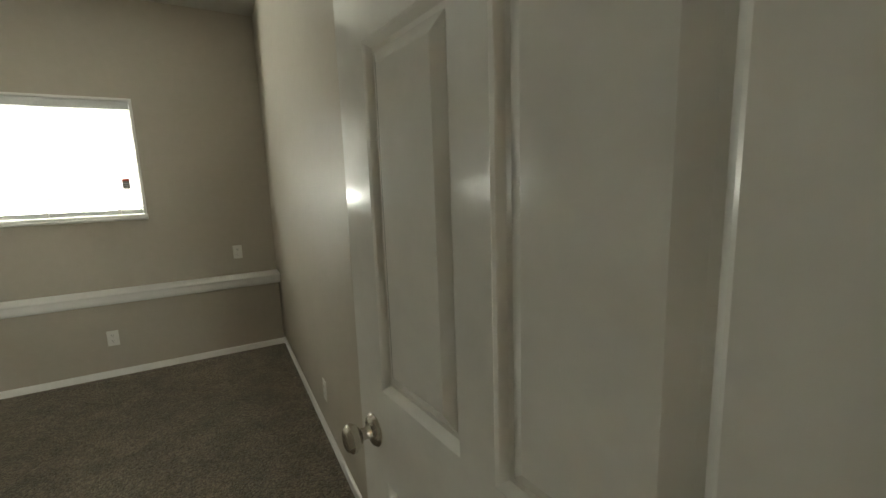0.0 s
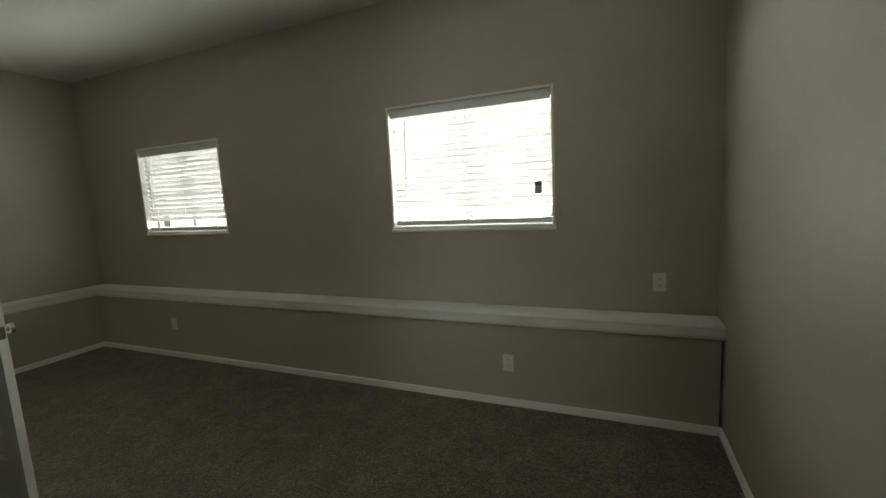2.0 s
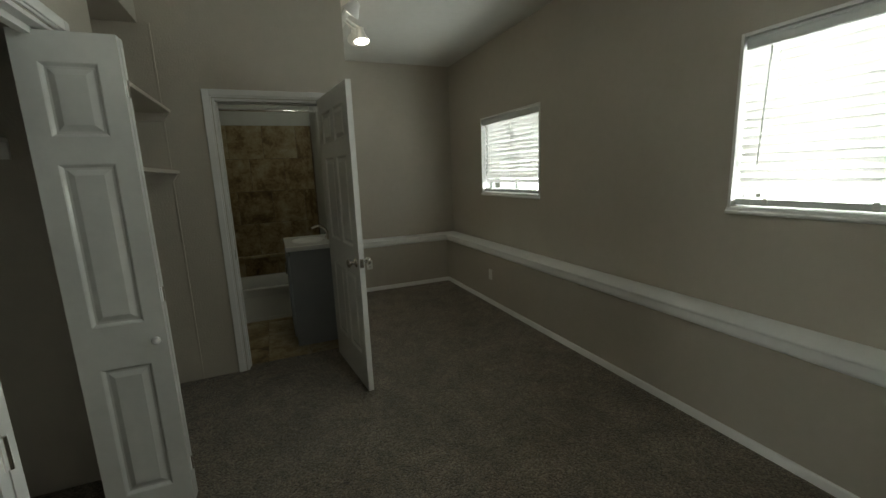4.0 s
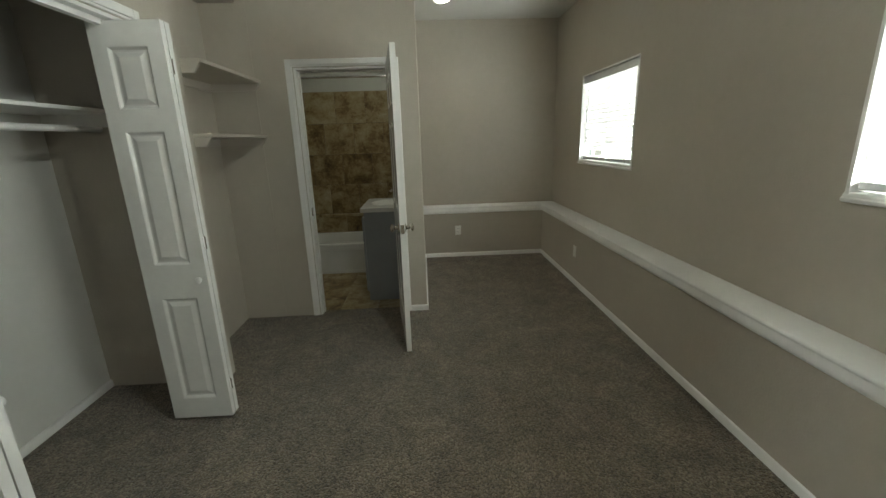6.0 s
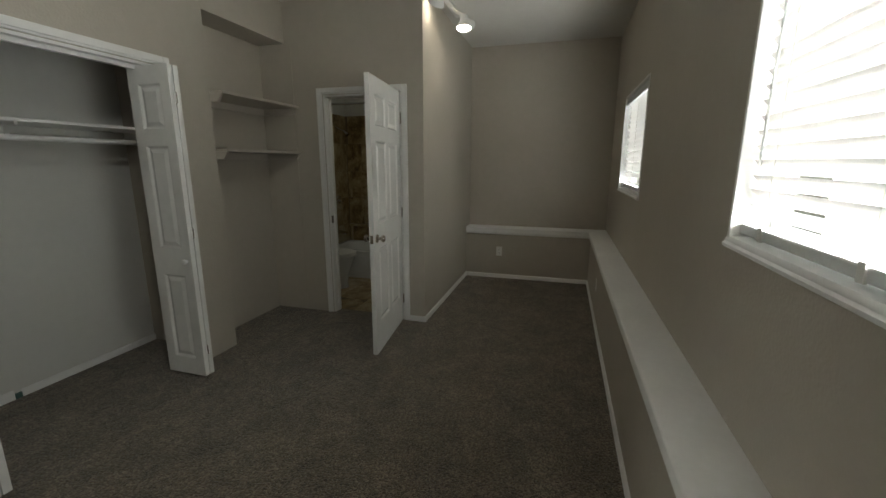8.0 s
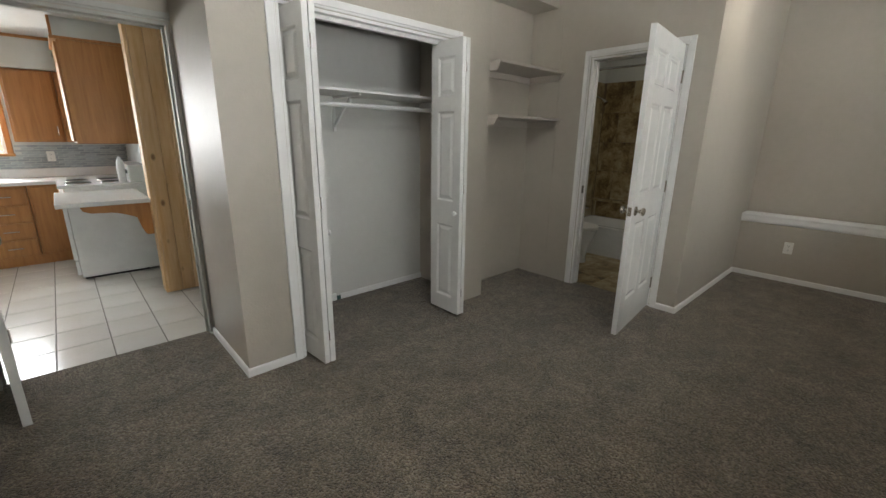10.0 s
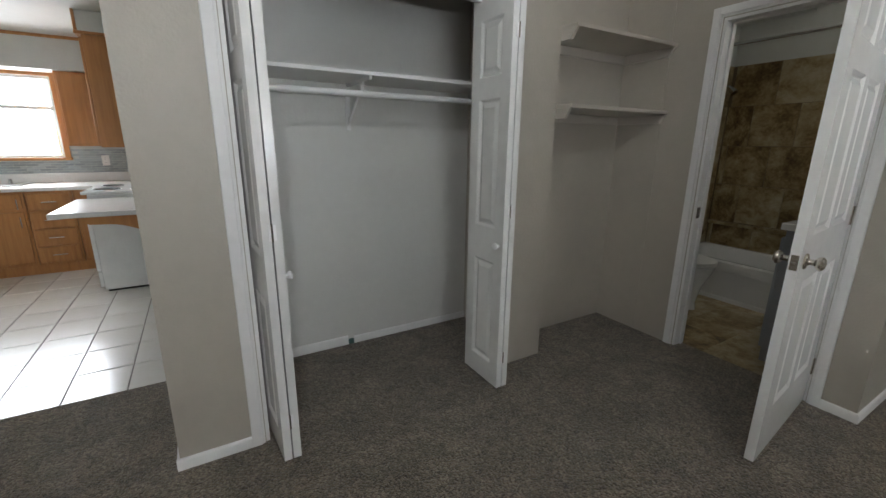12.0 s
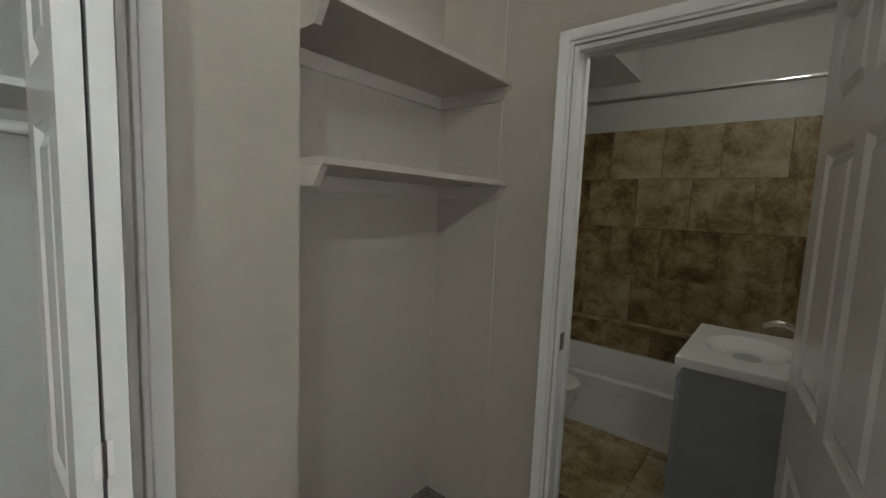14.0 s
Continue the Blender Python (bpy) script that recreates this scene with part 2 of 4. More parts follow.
SLAT = slat_material()
GLASS = bpy.data.materials.new("window_glass")
GLASS.use_nodes = True
GLASS.node_tree.nodes["Principled BSDF"].inputs["Transmission Weight"].default_value = 1.0
GLASS.node_tree.nodes["Principled BSDF"].inputs["Roughness"].default_value = 0.0
GLASS.node_tree.nodes["Principled BSDF"].inputs["IOR"].default_value = 1.1

# ---- building blocks ----


def box(bm, x0, x1, y0, y1, z0, z1, bevel=0.0):
    x0, x1, y0, y1, z0, z1 = min(x0, x1), max(x0, x1), min(y0, y1), max(y0, y1), min(z0, z1), max(z0, z1)
    m = Matrix.Translation(((x0 + x1) / 2, (y0 + y1) / 2, (z0 + z1) / 2)) @ Matrix.Diagonal((x1 - x0, y1 - y0, z1 - z0, 1))
    made = bmesh.ops.create_cube(bm, size=1, matrix=m)["verts"]
    if bevel:
        edges = {e for v in made for e in v.link_edges}
        bmesh.ops.bevel(bm, geom=list(edges), offset=bevel, segments=2, profile=0.5, affect="EDGES")
    return bm


def boxes(*rows, bevel=0.0):
    bm = bmesh.new()
    for r in rows:
        box(bm, *r, bevel=bevel)
    return bm


def rod(bm, a, b, r, r2=None, n=16):
    """A round bar from a to b."""
    a, b = Vector(a), Vector(b)
    m = Matrix.Translation((a + b) / 2) @ (b - a).to_track_quat("Z", "Y").to_matrix().to_4x4()
    bmesh.ops.create_cone(bm, cap_ends=True, segments=n, radius1=r, radius2=r if r2 is None else r2, depth=(b - a).length, matrix=m)
    return bm


def lathe(bm, profile, m=Matrix(), n=24):
    """A turned shape: profile rows (radius, height) about the z axis, then moved by m."""
    rings = [[bm.verts.new(m @ Vector((r * math.cos(2 * math.pi * k / n), r * math.sin(2 * math.pi * k / n), h))) for k in range(n)] for r, h in profile]
    for lower, upper in zip(rings, rings[1:]):
        for k in range(n):
            bm.faces.new((lower[k], lower[(k + 1) % n], upper[(k + 1) % n], upper[k]))
    bm.faces.new(rings[0][::-1])
    bm.faces.new(rings[-1])
    return bm


def prism(bm, outline, axis, a, b):
    """An outline of (u, v) pushed along an axis from a to b: axis x takes (y, z), y takes (x, z), z takes (x, y)."""
    def at(u, v, w):
        return {"x": (w, u, v), "y": (u, w, v), "z": (u, v, w)}[axis]
    lower, upper = [bm.verts.new(at(u, v, a)) for u, v in outline], [bm.verts.new(at(u, v, b)) for u, v in outline]
    bm.faces.new(lower[::-1])
    bm.faces.new(upper)
    for k in range(len(outline)):
        j = (k + 1) % len(outline)
        bm.faces.new((lower[k], lower[j], upper[j], upper[k]))
    return bm


def mesh_of(name, bm, mat, smooth=False):
    bmesh.ops.recalc_face_normals(bm, faces=bm.faces)
    data = bpy.data.meshes.new(name)
    bm.to_mesh(data)
    bm.free()
    data.materials.append(mat)
    if smooth:
        data.polygons.foreach_set("use_smooth", [True] * len(data.polygons))
        data.set_sharp_from_angle(angle=radians(40))
    return data


def part(name, bm, mat, parent, label="", smooth=False):
    ob = new(name, mesh_of(name, bm, mat, smooth))
    ob.parent = parent
    return tagged(ob, label) if label else ob


def thing(name, label, category, group="", m=Matrix()):
    ob = new(name)
    ob.matrix_world = m
    return tagged(ob, label, category, group)


def solid(name, bm, mat, label, category, kind="structure", smooth=False):
    return tagged(new(name, mesh_of(name, bm, mat, smooth)), label, category, kind=kind)


# ---- plan ----
CEILING = 2.815
BATH_X = -3.975          # face of the wall with the bathroom door
ALCOVE_Y = -1.688         # side wall of the alcove
HALL_X = -1.1           # face of the short wall beside the kitchen doorway
CLOSET_Y = -2.992         # face of the closet wall
KITCHEN_Y = -3.73        # face of the wall with the kitchen doorway
FAR_KNEE, FAR_X = -5.67, -5.86
KNEE_Y, LEDGE_Y, LEDGE_Z = -0.177, -0.204, 0.645
WY = 0.002                # face of the window wall above the ledge
W1 = (-2.107, -0.902, 1.173, 2.092)
W2 = (-4.975, -3.835, 1.175, 2.047)

# ---- structure ----
solid("floor", boxes((BATH_X - 0.09, 0.05, KITCHEN_Y - 0.065, 0.0, -0.1, 0), (FAR_X, BATH_X - 0.09, ALCOVE_Y - 0.02, 0.0, -0.1, 0)), CARPET, "brown cut-loop carpet covering the bedroom floor", "carpet")
solid("ceiling", boxes((-6.1, 0.12, -4.0, 0.2, CEILING, CEILING + 0.1)), CEIL, "flat off-white painted ceiling", "ceiling")
solid("wall_north", boxes((FAR_X, W2[0], WY, WY + 0.16, 0, CEILING), (W2[0], W2[1], WY, WY + 0.16, 0, W2[2]), (W2[0], W2[1], WY, WY + 0.16, W2[3], CEILING),
                          (W2[1], W1[0], WY, WY + 0.16, 0, CEILING), (W1[0], W1[1], WY, WY + 0.16, 0, W1[2]), (W1[0], W1[1], WY, WY + 0.16, W1[3], CEILING),
                          (W1[1], 0.12, WY, WY + 0.16, 0, CEILING)), WALL, "taupe wall with two high windows", "wall")
EAST = 0.013
solid("wall_east", boxes((EAST, 0.12, KITCHEN_Y - 0.26, WY, 0, CEILING)), WALL, "taupe wall with a soft orange-peel texture", "wall")
solid("wall_west", boxes((FAR_X - 0.12, FAR_X, -3.6, 0.16, 0, CEILING)), WALL, "taupe end wall of the alcove", "wall")
solid("knee_wall_north", boxes((FAR_KNEE, 0, KNEE_Y, WY, 0, LEDGE_Z - 0.02)), WALL, "taupe knee wall under the window ledge", "wall")
solid("knee_wall_west", boxes((FAR_X, FAR_KNEE, ALCOVE_Y, 0, 0, LEDGE_Z - 0.02)), WALL, "taupe knee wall at the alcove's end", "wall")
solid("wall_alcove", boxes((FAR_X, BATH_X, ALCOVE_Y - 0.11, ALCOVE_Y, 0, CEILING)), WALL, "taupe side wall of the alcove", "wall")
B0, B1, BZ = -2.628, -1.886, 2.027     # bathroom doorway
solid("wall_bathroom", boxes((BATH_X - 0.11, BATH_X, ALCOVE_Y - 0.11, B1, 0, CEILING), (BATH_X - 0.11, BATH_X, B0, B1, BZ, CEILING),
                             (BATH_X - 0.11, BATH_X, -3.54, B0, 0, CEILING)), WALL, "taupe wall with the bathroom doorway", "wall")
C0, C1, CZ = -2.715, -1.43, 2.03       # closet opening
NX = -3.085
CLOSET_BACK = -3.728
NB = -3.26             # back of the niche
solid("wall_closet", boxes((NX, C0, CLOSET_Y - 0.1, CLOSET_Y, 0, CEILING), (C0, C1, CLOSET_Y - 0.1, CLOSET_Y, CZ, CEILING),
                           (C1, HALL_X, CLOSET_Y - 0.1, CLOSET_Y, 0, CEILING), (BATH_X, NX, CLOSET_Y - 0.1, CLOSET_Y, 2.475, CEILING)), WALL, "taupe wall around the closet", "wall")
solid("wall_hall", boxes((HALL_X - 0.093, HALL_X, KITCHEN_Y, CLOSET_Y - 0.1, 0, CEILING)), WALL, "taupe end wall of the closet beside the doorway", "wall")
solid("wall_niche", boxes((BATH_X, NX, NB - 0.1, NB, 0, CEILING), (NX, NX + 0.1, CLOSET_BACK, CLOSET_Y - 0.1, 0, CEILING), (BATH_X, NX, NB, CLOSET_Y - 0.1, 2.475, 2.51)), WALL, "taupe back and side of the shelf niche", "wall")
solid("wall_closet_back", boxes((NX, HALL_X, CLOSET_BACK - 0.1, CLOSET_BACK, 0, CEILING)), CLOSET, "pale painted back wall of the closet", "wall")
K0, K1, KZ = -1.09, -0.035, 1.985       # kitchen doorway
solid("wall_kitchen_doorway", boxes((HALL_X - 0.093, K0, KITCHEN_Y - 0.12, KITCHEN_Y, 0, CEILING), (K0, K1, KITCHEN_Y - 0.12, KITCHEN_Y, KZ, CEILING),
                                    (K1, EAST, KITCHEN_Y - 0.26, KITCHEN_Y, 0, CEILING)), WALL, "taupe wall with the kitchen doorway", "wall")

# ---- windows and blinds ----


def window(name, w, label):
    x0, x1, z0, z1 = w
    top = tagged(thing(name, label, "window", m=Matrix.Translation((0, WY, 0))), kind="structure")
    bm = bmesh.new()
    for a, b, c, d in ((x0, x0 + 0.018, z0, z1), (x1 - 0.018, x1, z0, z1), (x0 + 0.018, x1 - 0.018, z1 - 0.018, z1)):
        box(bm, a, b, -0.008, 0.15, c, d, bevel=0.003)
    part("window_trim", bm, WHITE, top)
    sill = bmesh.new()
    prism(sill, [(0.15, z0), (-0.006, z0), (-0.016, z0 + 0.006), (-0.018, z0 + 0.016), (-0.01, z0 + 0.022), (-0.01, z0 + 0.03), (-0.004, z0 + 0.038), (0.15, z0 + 0.042)], "x", x0 - 0.004, x1 + 0.004)
    part("window_sill", sill, WHITE, top, "white moulded window sill", smooth=True)
    frame_bm = bmesh.new()
    a, b, c, d = x0 + 0.018, x1 - 0.018, z0 + 0.042, z1 - 0.018
    mid = (a + b) / 2
    for r in ((a, a + 0.04, c, d), (b - 0.04, b, c, d), (a + 0.04, b - 0.04, c, c + 0.04), (a + 0.04, b - 0.04, d - 0.04, d), (mid - 0.025, mid + 0.025, c + 0.04, d - 0.04)):
        box(frame_bm, r[0], r[1], 0.1, 0.14, r[2], r[3], bevel=0.004)
    part("window_frame", frame_bm, VINYL, top)
    for p, q in ((a + 0.04, mid - 0.025), (mid + 0.025, b - 0.04)):
        pane = part("window_pane", boxes((p, q, 0.117, 0.121, c + 0.04, d - 0.04)), GLASS, top)
        pane.visible_shadow = False
    return top


def blind(w, label, tilt):
    """Slatted blind inside a window opening: head rail, slats, bottom rail, cords and a wand."""
    x0, x1, z0, z1 = w
    a, b = x0 + 0.024, x1 - 0.024
    top = thing("window_blind", label, "blind", "blinds in the windows", Matrix.Translation((0, WY, 0)))
    part("valance", boxes((a, b, 0.006, 0.014, z1 - 0.085, z1 - 0.022), (a, b, 0.002, 0.014, z1 - 0.038, z1 - 0.03), (a, b, 0.002, 0.014, z1 - 0.08, z1 - 0.074), bevel=0.002), VINYL, top)
    part("head_rail", boxes((a, b, 0.018, 0.068, z1 - 0.065, z1 - 0.02), bevel=0.003), VINYL, top)
    low, high, pitch = z0 + 0.128, z1 - 0.095, 0.0435
    count = int((high - low) / pitch) + 1
    bm = bmesh.new()
    outline = [(-0.025, 0.0), (-0.012, 0.0035), (0.0, 0.0048), (0.012, 0.0035), (0.025, 0.0), (0.012, 0.0009), (0.0, 0.0022), (-0.012, 0.0009)]
    prism(bm, outline, "x", a, b)
    data = mesh_of("slat", bm, SLAT, True)
    rng = random.Random(5)
    for k in range(count):
        s = new("slat", data)
        s.parent = top
        s.matrix_local = Matrix.Translation((0, 0.043, high - k * pitch)) @ Euler((radians(tilt + rng.uniform(-0.25, 0.25)), radians(rng.uniform(-0.04, 0.04)), 0)).to_matrix().to_4x4()
    part("bottom_rail", boxes((a, b, 0.016, 0.066, z0 + 0.05, z0 + 0.084), bevel=0.006), VINYL, top)
    for k in range(3):
        x = a + (b - a) * (0.13, 0.5, 0.87)[k]
        part("rail_clip", boxes((x - 0.012, x + 0.012, 0.011, 0.02, z0 + 0.048, z0 + 0.09), bevel=0.002), PLASTIC, top)
        part("ladder_cord", rod(rod(bmesh.new(), (x, 0.022, z0 + 0.06), (x, 0.022, z1 - 0.07), 0.0009, n=6), (x, 0.066, z0 + 0.06), (x, 0.066, z1 - 0.07), 0.0009, n=6), PLASTIC, top)
    part("tilt_wand", rod(bmesh.new(), (a + 0.12, 0.004, z1 - 0.09), (a + 0.1, 0.006, z0 + 0.26), 0.004, n=8), VINYL, top)
    return top


window("window_1", W1, "white-framed sliding window high in the taupe wall")
window("window_2", W2, "smaller white-framed sliding window near the alcove")
blind(W1, "white slatted blind, lowered and half closed, in the big window", -56)
blind(W2, "white slatted blind, lowered and half closed, by the alcove", -56)
card = thing("hang_tag", "small printed safety card hanging on the blind", "tag", m=Matrix.Translation((0, WY - 0.004, 0)))
part("card_sheet", boxes((-1.032, -0.987, 0.006, 0.008, 1.41, 1.495), bevel=0.0006), CARD, card)
part("card_header", boxes((-1.03, -0.989, 0.004, 0.006, 1.475, 1.493)), CARD_RED, card)
for k in range(3):
    part("print_line", boxes((-1.027, -0.993, 0.0045, 0.006, 1.455 - 0.015 * k, 1.459 - 0.015 * k)), PLASTIC, card)

# ---- ledge and baseboards ----


def ledge_outline(front, wall):
    s = 1 if front > wall else -1
    f = lambda d: front - s * d
    z = LEDGE_Z
    return [(wall, z), (f(0.008), z), (f(0.002), z - 0.005), (f(0.0), z - 0.011), (f(0.002), z - 0.017), (f(0.007), z - 0.021),
            (f(0.007), z - 0.034), (f(0.004), z - 0.05), (f(0.006), z - 0.066), (f(0.012), z - 0.078), (f(0.021), z - 0.084), (f(0.03), z - 0.084), (f(0.03), z - 0.02), (wall, z - 0.02)]


solid("ledge_north", prism(bmesh.new(), ledge_outline(LEDGE_Y, WY), "x", FAR_X, EAST), WHITE, "white painted ledge with a moulded edge under the windows", "ledge", smooth=True)
solid("ledge_west", prism(bmesh.new(), ledge_outline(FAR_KNEE + 0.022, FAR_X), "y", ALCOVE_Y, LEDGE_Y + 0.03), WHITE, "white painted ledge across the alcove's end wall", "ledge", smooth=True)


def baseboard(axis, wall, out, a, b, h=0.05):
    """A low board with a rounded top along a wall; out: +1 or -1, the side on which it stands."""
    t = 0.013 * out
    outline = [(wall, 0), (wall + t, 0), (wall + t, h - 0.012), (wall + t * 0.8, h - 0.004), (wall + t * 0.35, h), (wall, h)]
    return solid("baseboard", prism(bmesh.new(), outline, axis, a, b), WHITE, "low white painted baseboard along the wall", "baseboard", smooth=True)


baseboard("x", KNEE_Y, -1, FAR_KNEE, EAST)
baseboard("y", FAR_KNEE, 1, ALCOVE_Y, KNEE_Y - 0.013)
baseboard("x", ALCOVE_Y, 1, FAR_KNEE + 0.013, BATH_X + 0.013)
baseboard("y", BATH_X, 1, B1 + 0.058, ALCOVE_Y)
baseboard("x", CLOSET_Y, 1, C1 + 0.058, HALL_X + 0.013)
baseboard("y", HALL_X, 1, KITCHEN_Y + 0.02, CLOSET_Y)
baseboard("y", EAST, -1, KITCHEN_Y, KNEE_Y - 0.013)
baseboard("x", CLOSET_BACK, 1, NX + 0.1, -2.09, 0.048)
baseboard("x", CLOSET_BACK, 1, -2.05, HALL_X - 0.093, 0.06)
solid("baseboard_gap", boxes((-2.088, -2.052, CLOSET_BACK, CLOSET_BACK + 0.014, 0.0, 0.035), bevel=0.003), material("chipped_board", (0.06, 0.12, 0.11), 0.7), "dark teal chipped gap in the closet's baseboard", "baseboard")

# ---- door casings ----


def casing(name, axis, wall, out, a, b, z, depth, mat, label, width=0.058, proud=0.016, stop=0.5):
    """Casing on one face, a lining through the wall and a stop. axis: the way along which the opening lies."""
    top = tagged(thing(name, label, "door frame"), kind="structure")

    def put(part_name, u0, u1, v0, v1, z0, z1, bevel=0.0):
        row = (u0, u1, v0, v1, z0, z1) if axis == "x" else (v0, v1, u0, u1, z0, z1)
        part(part_name, boxes(row, bevel=bevel), mat, top)

    f0, f1 = wall, wall + out * proud
    g1 = wall + out * (proud * 0.62)
    for u0, u1, i0, i1 in ((a - width, a - 0.016, a - 0.016, a - 0.004), (b + 0.016, b + width, b + 0.004, b + 0.016)):
        put("side_casing", u0, u1, f0, f1, 0, z + width, 0.004)
        put("casing_bead", i0, i1, f0, g1, 0, z + 0.014, 0.003)
    put("head_casing", a - 0.016, b + 0.016, f0, f1, z + 0.016, z + width, 0.004)
    put("casing_bead", a - 0.004, b + 0.004, f0, g1, z + 0.004, z + 0.016, 0.003)
    back = wall - out * depth
    put("jamb", a - 0.004, a + 0.016, back, f0 - out * 0.001, 0, z)
    put("jamb", b - 0.016, b + 0.004, back, f0 - out * 0.001, 0, z)
    put("head_jamb", a + 0.016, b - 0.016, back, f0 - out * 0.001, z - 0.016, z + 0.004)
    if stop:
        s0, s1 = wall - out * depth * stop, wall - out * (depth * stop + 0.03)
        put("door_stop", a + 0.016, a + 0.027, s0, s1, 0, z - 0.016, 0.002)
        put("door_stop", b - 0.027, b - 0.016, s0, s1, 0, z - 0.016, 0.002)
        put("door_stop", a + 0.027, b - 0.027, s0, s1, z - 0.027, z - 0.016, 0.002)
    return top


bath_frame = casing("door_frame_bath", "y", BATH_X, 1, B0, B1, BZ, 0.112, WHITE, "white painted casing around the bathroom doorway")
part("strike_plate", boxes((BATH_X - 0.05, BATH_X - 0.012, B0 + 0.016, B0 + 0.018, 0.88, 0.95), bevel=0.0008), NICKEL, bath_frame, "tarnished metal strike plate")
casing("door_frame_closet", "x", CLOSET_Y, 1, C0, C1, CZ, 0.102, WHITE, "white painted casing around the closet opening", stop=0)
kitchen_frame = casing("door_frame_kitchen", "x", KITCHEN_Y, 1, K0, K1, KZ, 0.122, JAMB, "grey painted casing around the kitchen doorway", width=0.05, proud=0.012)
part("strike_plate", boxes((K0 + 0.016, K0 + 0.018, KITCHEN_Y - 0.05, KITCHEN_Y - 0.012, 0.88, 0.95), bevel=0.0008), NICKEL, kitchen_frame, "metal strike plate")

# ---- panelled doors ----


def raised_panel(x0, x1, z0, z1, thick):
    """A field with sloped edges on both faces, set into the leaf."""
    bm = bmesh.new()
    for s in (-1, 1):
        ring = []
        for inset, y in ((0.0, thick / 2 - 0.0005), (0.004, thick / 2 - 0.003), (0.012, thick / 2 - 0.012), (0.02, thick / 2 - 0.012), (0.042, thick / 2 - 0.002), (0.045, thick / 2 - 0.002)):
            ring.append([bm.verts.new((x, s * y, z)) for x, z in ((x0 + inset, z0 + inset), (x1 - inset, z0 + inset), (x1 - inset, z1 - inset), (x0 + inset, z1 - inset))])
        for p, q in zip(ring, ring[1:]):
            for k in range(4):
                bm.faces.new((p[k], p[(k + 1) % 4], q[(k + 1) % 4], q[k]))
        bm.faces.new(ring[-1])
    return bm


def panel_leaf(top, name, w, h, columns, rows, thick=0.035, z=0.012, m=Matrix(), label=""):
    """A moulded leaf: stiles and rails in one mesh, every raised panel a part of it. x runs from the hinge."""
    bm = bmesh.new()
    xs = [0.0] + [v for c in columns for v in c] + [w]
    zs = [0.0] + [v for r in rows for v in r] + [h]
    for k in range(0, len(xs), 2):
        box(bm, xs[k], xs[k + 1], -thick / 2, thick / 2, 0, h)
    for c0, c1 in columns:
        for k in range(0, len(zs), 2):
            box(bm, c0, c1, -thick / 2, thick / 2, zs[k], zs[k + 1])
    leaf = part(name, bm, DOOR, top, label)
    leaf.matrix_local = m @ Matrix.Translation((0, 0, z))
    for c0, c1 in columns:
        for r0, r1 in rows:
            part("door_panel", raised_panel(c0, c1, r0, r1, thick), DOOR, leaf)
    return leaf


def knob_on(leaf, x, z, side, thick):
    m = Matrix.Translation((x, side * thick / 2, z)) @ Euler((radians(-90 * side), 0, 0)).to_matrix().to_4x4()
    part("knob", lathe(bmesh.new(), [(0.031, 0), (0.032, 0.003), (0.028, 0.008), (0.014, 0.012), (0.011, 0.02), (0.012, 0.03), (0.022, 0.036), (0.027, 0.044), (0.027, 0.052), (0.02, 0.06), (0.008, 0.063)], m), NICKEL, leaf, "satin nickel door knob", smooth=True)


ROWS6 = ((0.235, 0.8), (0.985, 1.58), (1.685, 1.9))


def six_panel_door(name, w, h, m, label):
    top = thing(name, label, "door", m=m)
    s = 0.105
    mid = w / 2
    leaf = panel_leaf(top, "leaf", w, h, ((s, mid - 0.035), (mid + 0.035, w - s)), ROWS6)
    for side in (-1, 1):
        knob_on(leaf, w - 0.062, 0.888, side, 0.035)
    part("latch_plate", boxes((w - 0.0005, w + 0.0015, -0.0125, 0.0125, 0.858, 0.918), bevel=0.0005), NICKEL, leaf)
    part("latch_bolt", boxes((w, w + 0.01, -0.006, 0.006, 0.88, 0.896), bevel=0.002), NICKEL, leaf)
    for z in (0.2, 1.0, 1.8):
        hinge = part("hinge", rod(bmesh.new(), (-0.006, 0.02, z - 0.045), (-0.006, 0.02, z + 0.045), 0.0065, n=10), NICKEL, leaf)
    return top


six_panel_door("door_bathroom", 0.755, 2.015, Matrix.Translation((BATH_X + 0.016, -1.911, 0)) @ Euler((0, 0, radians(6.6))).to_matrix().to_4x4(), "white six-panel bathroom door standing wide open on carpet")
six_panel_door("door_entry", 0.745, 2.01, Matrix.Translation((-0.0835, -3.969, 0)) @ Euler((0, 0, radians(96.4))).to_matrix().to_4x4(), "glossy white six-panel entry door open beside the wall")


